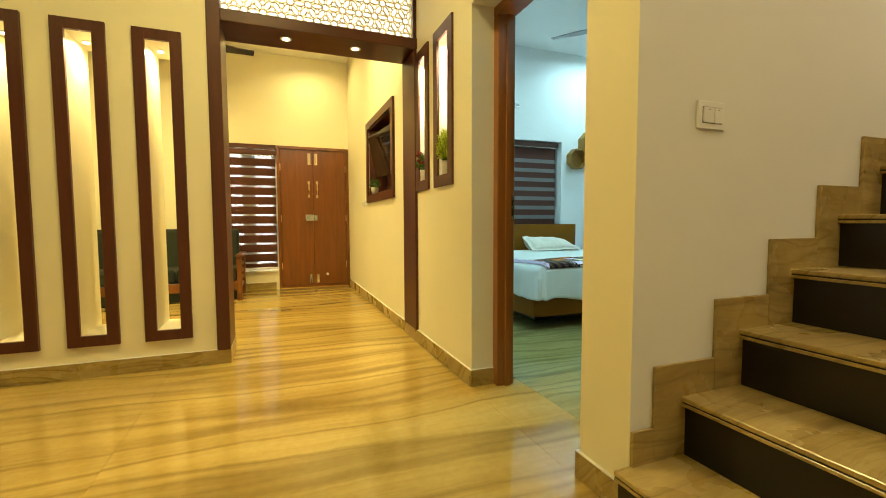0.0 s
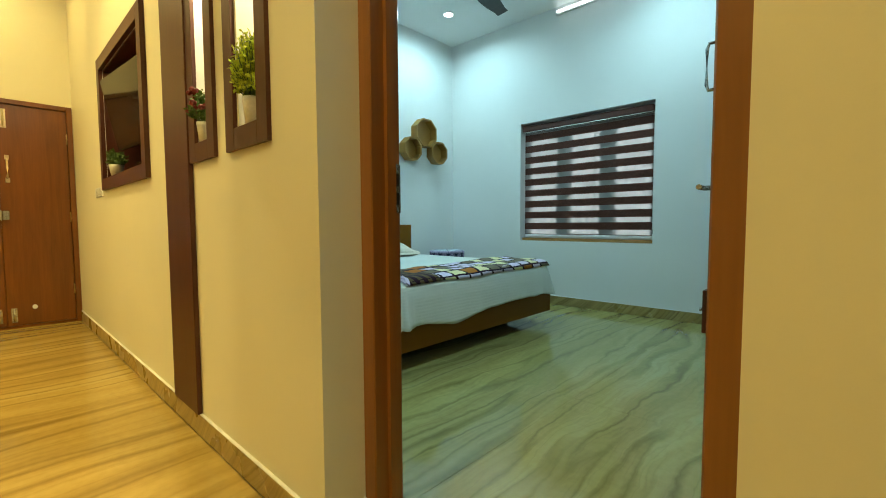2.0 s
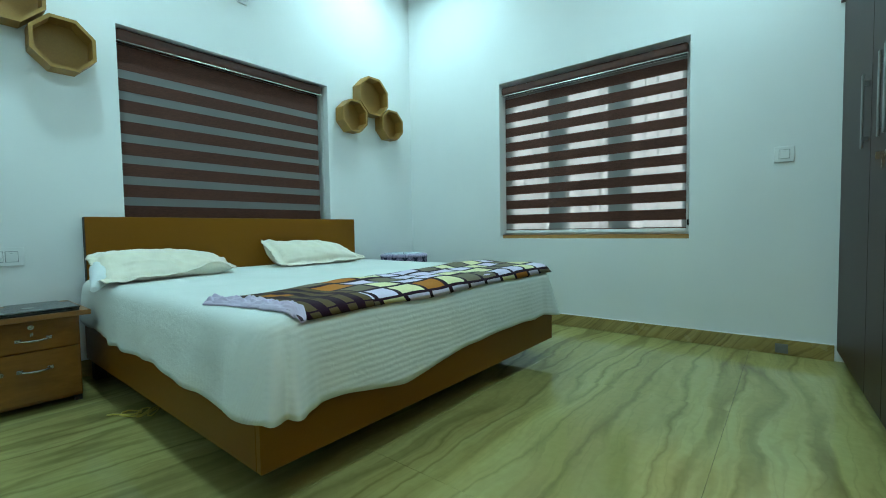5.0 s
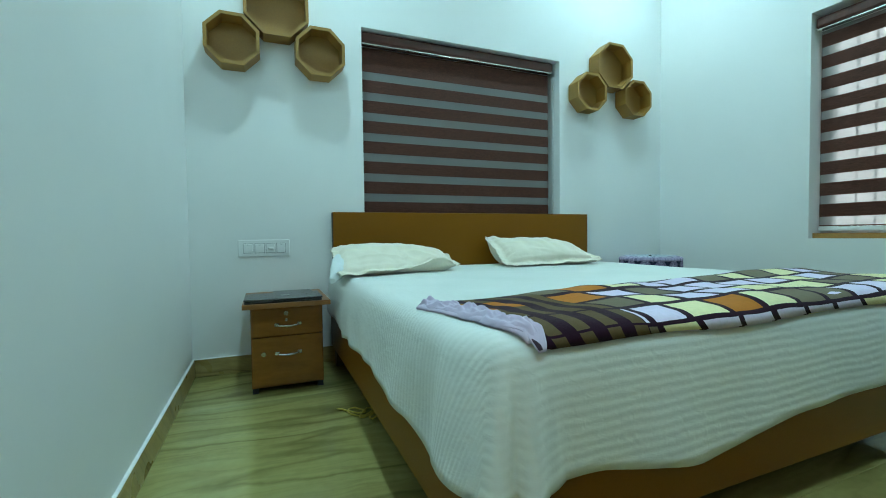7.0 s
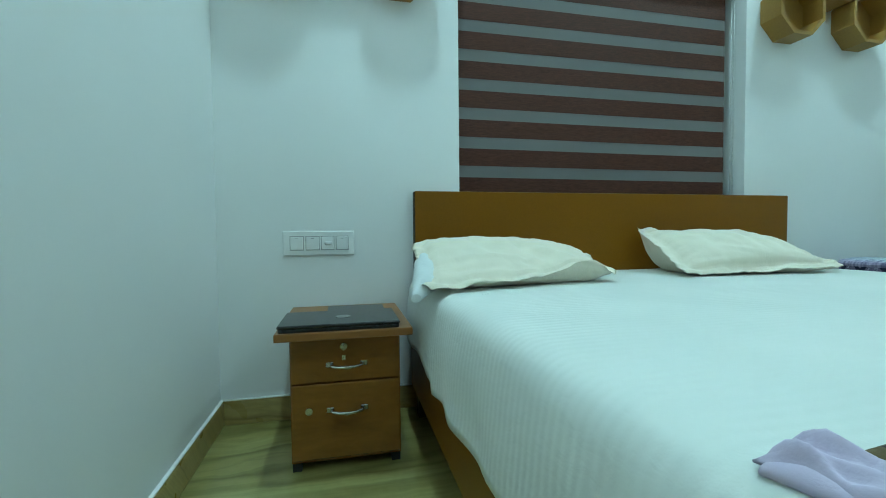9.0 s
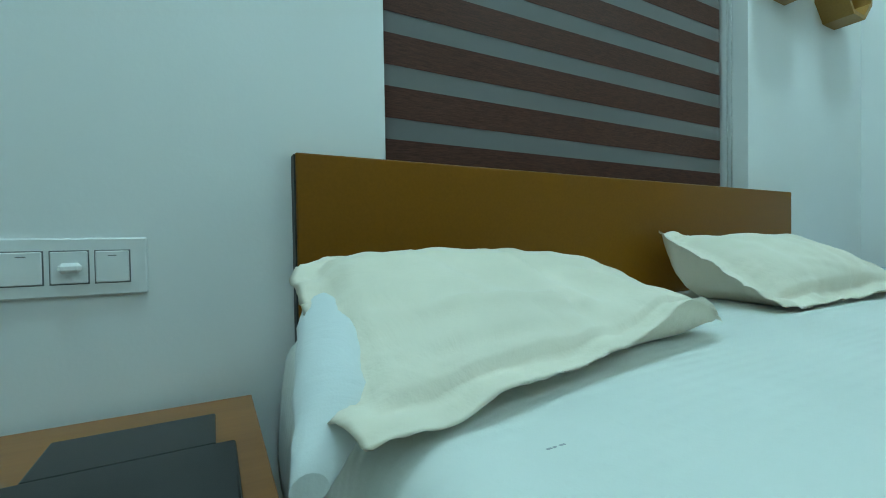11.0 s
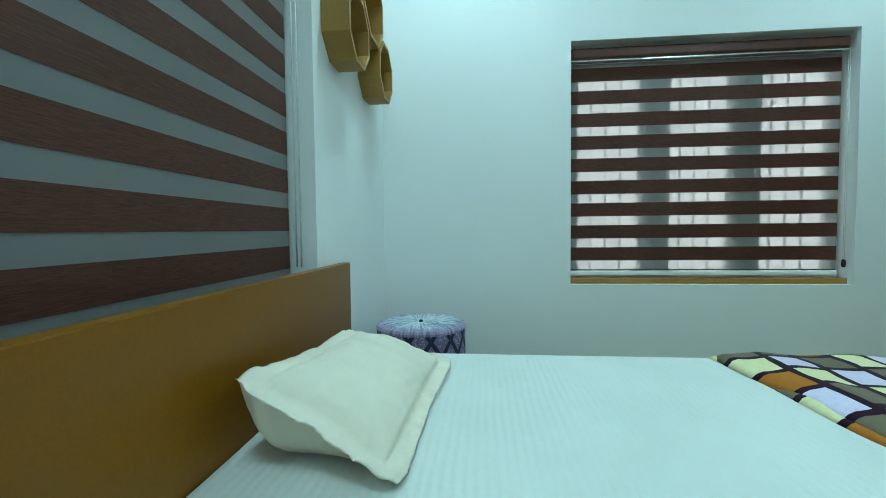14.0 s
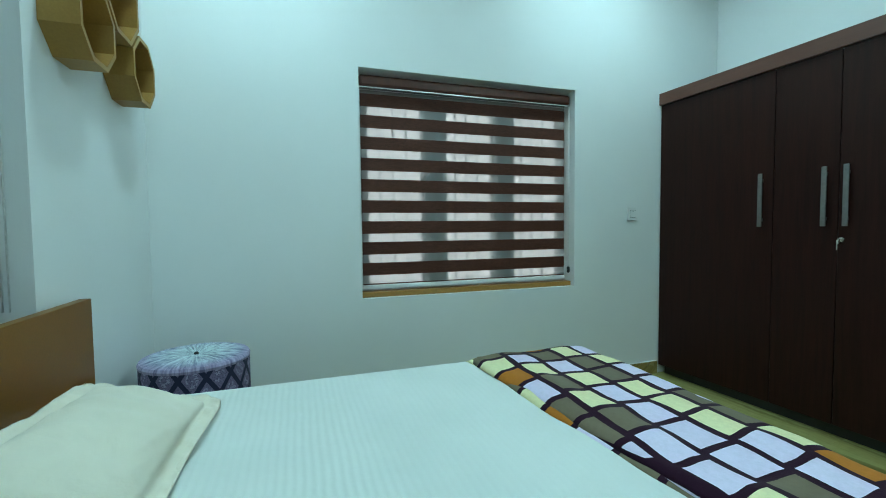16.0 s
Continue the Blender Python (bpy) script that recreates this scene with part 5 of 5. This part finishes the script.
part("case", block(-0.012, -0.44, -0.255, 0.028, 0.44, 0.255, 0.006, 2), LAPTOP, tv)
part("screen", block(-0.0145, -0.425, -0.235, -0.0125, 0.425, 0.243), SCREEN, tv, "glossy dark screen")
part("wall_arm", block(0.03, -0.05, -0.06, 0.17, 0.05, 0.06, 0.006), BLACK, tv)
stb = thing("set_top_box", "small black set-top box under the television", "set-top box")
part("case", block(HX + 0.04, 4.45, TVZ0 + 0.015, HX + 0.2, 4.72, TVZ0 + 0.06, 0.004), LAPTOP, stb)
part("light", block(HX + 0.038, 4.5, TVZ0 + 0.035, HX + 0.04, 4.51, TVZ0 + 0.042), LAMP_C, stb)
disc_lamp("recess_lamp", HX + 0.12, 4.55, TVZ1 - 0.03, 1.2, (1.0, 0.85, 0.55), 0.04, 120)
part("spot", lathe(bmesh.new(), [(0.03, TVZ1 - 0.022), (0.03, TVZ1 - 0.013)], HX + 0.12, 4.55, 20), LAMP_W, tvf)


def plant(name, label, x, y, z, pot_r, pot_h, n, spread, tall, leaf, mat, blooms=0, seed=1):
    rnd = random.Random(seed)
    pl = thing(name, label, "plant")
    part("pot", lathe(bmesh.new(), [(pot_r * 0.72, z), (pot_r * 0.95, z + pot_h * 0.8), (pot_r, z + pot_h), (pot_r * 0.88, z + pot_h), (pot_r * 0.8, z + pot_h * 0.85)], x, y, 20), POT, pl)
    bm, stems, heads = bmesh.new(), bmesh.new(), bmesh.new()
    top = z + pot_h
    for _ in range(n):
        a, s = rnd.uniform(0, 2 * math.pi), rnd.uniform(0.15, 1) ** 0.7
        h = tall * rnd.uniform(0.15, 1) * (1.1 - 0.45 * s)
        tip = Vector((x + spread * s * math.cos(a) * 0.8, y + spread * s * math.sin(a), top + h))
        base = Vector((x + 0.2 * pot_r * math.cos(a), y + 0.2 * pot_r * math.sin(a), top - 0.01))
        mid = base.lerp(tip, 0.6) + Vector((0, 0, 0.12 * h))
        tube(stems, [base, mid, tip], 0.0014, 4, False)
        for q in range(9):
            c = mid.lerp(tip, q / 8)
            d = Vector((rnd.gauss(0, 1), rnd.gauss(0, 1), rnd.gauss(0.5, 0.8))).normalized()
            e = d.cross(Vector((rnd.gauss(0, 1), rnd.gauss(0, 1), rnd.gauss(0, 1)))).normalized()
            L, W = leaf * rnd.uniform(0.7, 1.2), leaf * 0.3
            bend = d.cross(e) * L * 0.15
            vs = [bm.verts.new(p) for p in (c, c + d * L * 0.5 + e * W, c + d * L + bend, c + d * L * 0.5 - e * W)]
            bm.faces.new(vs)
    part("stems", stems, LEAFY, pl)
    part("foliage", bm, mat, pl)
    for _ in range(blooms):
        a, s = rnd.uniform(0, 2 * math.pi), rnd.uniform(0.4, 1.0)
        c = Vector((x - 0.02 + spread * s * math.cos(a) * 0.8, y + spread * s * math.sin(a), top + tall * rnd.uniform(0.25, 1.05)))
        bmesh.ops.create_icosphere(heads, subdivisions=1, radius=rnd.uniform(0.012, 0.017), matrix=Matrix.Translation(c))
    if blooms:
        part("blossoms", heads, BERRY, pl, "round dark red blossoms")
    return pl


plant("fern", "bright green feathery fern in a white pot in a lit niche", HX + 0.010, 2.835, 1.37, 0.036, 0.095, 330, 0.085, 0.25, 0.017, FERN, 0, 3)
plant("potted_shrub", "small green shrub with red blossoms in a white pot", HX + 0.010, 3.32, 1.37, 0.036, 0.085, 110, 0.085, 0.16, 0.017, LEAFY, 14, 5)
plant("potted_shrub", "small dark green plant in the television recess", HX + 0.03, 5.30, TVZ0 + 0.015, 0.05, 0.08, 50, 0.09, 0.12, 0.03, LEAFY, 0, 9)


# ---- sitting room ----
fd = tagged(new("door_2"), "polished teak double front door, closed, with brass fittings", "door", kind="structure")
FX0, FX1, FH, FY = -0.03, 1.066, 2.225, LY
for x in (FX0, FX1 - 0.045):
    part("jamb", block(x, FY - 0.012, 0, x + 0.045, FY + 0.053, FH, 0.004, 1), TEAK, fd)
part("head", block(FX0 + 0.045, FY - 0.012, FH - 0.045, FX1 - 0.045, FY + 0.053, FH, 0.004, 1), TEAK, fd)
part("threshold", block(FX0 + 0.045, FY, 0, FX1 - 0.045, FY + 0.053, 0.025), TEAK, fd)
MIDX = 0.505
# Unseen board added behind both leaves to stop daylight leaking between them.
part("rear_rebate", block(FX0 + 0.002, FY + 0.054, 0.001, FX1 - 0.002, FY + 0.075, FH - 0.001), TEAK, fd)
for x0, x1, s in ((FX0 + 0.047, MIDX - 0.0015, 1), (MIDX + 0.0015, FX1 - 0.047, -1)):
    lf = part("door_leaf", block(x0, FY + 0.012, 0.027, x1, FY + 0.052, FH - 0.047, 0.004, 1), TEAK, fd)
    edge = x1 if s > 0 else x0
    for z0, z1 in ((1.95, 2.13), (0.06, 0.2)):
        xx = edge - s * 0.05
        bb = bx(bmesh.new(), xx - 0.022, FY + 0.008, z0, xx + 0.022, FY + 0.012, z1, 0.001, 1)
        tube(bb, [(xx, FY + 0.001, z0 + 0.01), (xx, FY + 0.001, z1 - 0.01)], 0.007, 8)
        part("tower_bolt", bb, BRASS if z0 > 1 else CHROME, lf)
    xx = edge - s * 0.062
    hb = tube(bmesh.new(), [(xx, FY + 0.012, 1.47), (xx, FY - 0.025, 1.48), (xx, FY - 0.03, 1.56), (xx, FY - 0.025, 1.64), (xx, FY + 0.012, 1.65)], 0.0085, 10)
    for z in (1.45, 1.67):
        bx(hb, xx - 0.016, FY + 0.008, z - 0.022, xx + 0.016, FY + 0.012, z + 0.022, 0.001, 1)
    part("pull_handle", hb, BRASS, lf, "slim brass pull handle")
    for z in (0.35, 1.1, 1.9):
        part("hinge", tube(bmesh.new(), [((x0 if s > 0 else x1), FY + 0.008, z - 0.05), ((x0 if s > 0 else x1), FY + 0.008, z + 0.05)], 0.008, 8), BRASS, lf)
lk = bx(bmesh.new(), MIDX - 0.125, FY - 0.03, 1.055, MIDX + 0.01, FY + 0.012, 1.165, 0.012, 2)
bx(lk, MIDX + 0.012, FY - 0.02, 1.065, MIDX + 0.06, FY + 0.012, 1.155, 0.004, 1)
part("rim_lock", lk, CHROME, fd, "steel rim lock")
part("door_stop", tube(bmesh.new(), [(MIDX + 0.2, FY + 0.012, 0.20), (MIDX + 0.2, FY - 0.02, 0.20)], 0.02, 14), SWITCH, fd)


def sofa(x0, x1, y0, y1):
    so = thing("sofa", "wooden-framed sofa with dark green cushions under the window", "sofa")
    for x in (x0, x1 - 0.06):
        ar = part("arm", block(x, y0, 0.09, x + 0.06, y0 + 0.09, 0.58, 0.008), TEAK, so, "wooden end frame")
        part("arm_rest", block(x - 0.01, y0 - 0.02, 0.58, x + 0.07, y1, 0.615, 0.01), TEAK, ar)
        part("rear_post", block(x, y1 - 0.07, 0, x + 0.06, y1, 0.58, 0.008), TEAK, ar)
        part("front_foot", block(x, y0 + 0.01, 0, x + 0.06, y0 + 0.08, 0.09), TEAK, ar)
        for k in range(4):
            part("arm_slat", block(x + 0.018, y0 + 0.09, 0.14 + 0.1 * k, x + 0.042, y1 - 0.07, 0.19 + 0.1 * k, 0.004, 1), TEAK, ar)
    part("front_rail", block(x0 + 0.06, y0 + 0.02, 0.14, x1 - 0.06, y0 + 0.06, 0.26, 0.006), TEAK, so)
    part("seat_board", block(x0 + 0.06, y0 + 0.06, 0.18, x1 - 0.06, y1 - 0.02, 0.24), BLACK, so)
    part("skirt", block(x0 + 0.07, y0 + 0.07, 0.02, x1 - 0.07, y1 - 0.1, 0.18), SOFA_C, so)
    n = 3
    w = (x1 - x0 - 0.12) / n
    for k in range(n):
        a = x0 + 0.06 + w * k
        part("seat_cushion", block(a + 0.006, y0 + 0.03, 0.26, a + w - 0.006, y1 - 0.18, 0.44, 0.04, 4), SOFA_C, so)
        part("back_cushion", block(a + 0.006, y1 - 0.19, 0.40, a + w - 0.006, y1 - 0.02, 0.95, 0.05, 4), SOFA_C, so)


sofa(-2.75, -0.50, 6.25, 6.98)


# ---- floor slabs ----
floor = tagged(new("floor"), "polished beige marble slabs with long brown and grey veins", "floor", kind="structure")


def slabs(x0, x1, y0, y1, w, d, tint):
    nx, ny = max(1, round((x1 - x0) / w)), max(1, round((y1 - y0) / d))
    dx, dy = (x1 - x0) / nx, (y1 - y0) / ny
    me = mesh_of("slab", block(-dx / 2 + 0.0006, -dy / 2 + 0.0006, -0.012, dx / 2 - 0.0006, dy / 2 - 0.0006, 0, 0.0006, 1), tint)
    for i in range(nx):
        for j in range(ny):
            ob = new("slab", me)
            ob.parent = floor
            ob.location = (x0 + (i + 0.5) * dx, y0 + (j + 0.5) * dy, 0)


slabs(WX, 1.055, -2.4, PY0, 1.82, 1.2, FLOOR_M)
slabs(WX, 1.055, PY0, LY + 0.2, 1.82, 1.2, FLOOR_M)
slabs(1.055, 5.0, -2.4, STY, 1.82, 1.2, FLOOR_M)
slabs(1.055, 1.40, DY0 - 0.3, DY1 + 0.02, 0.34, 1.4, FLOOR_M)
slabs(1.40, EX, SY, NY, 1.3, 1.08, FLOOR_B)
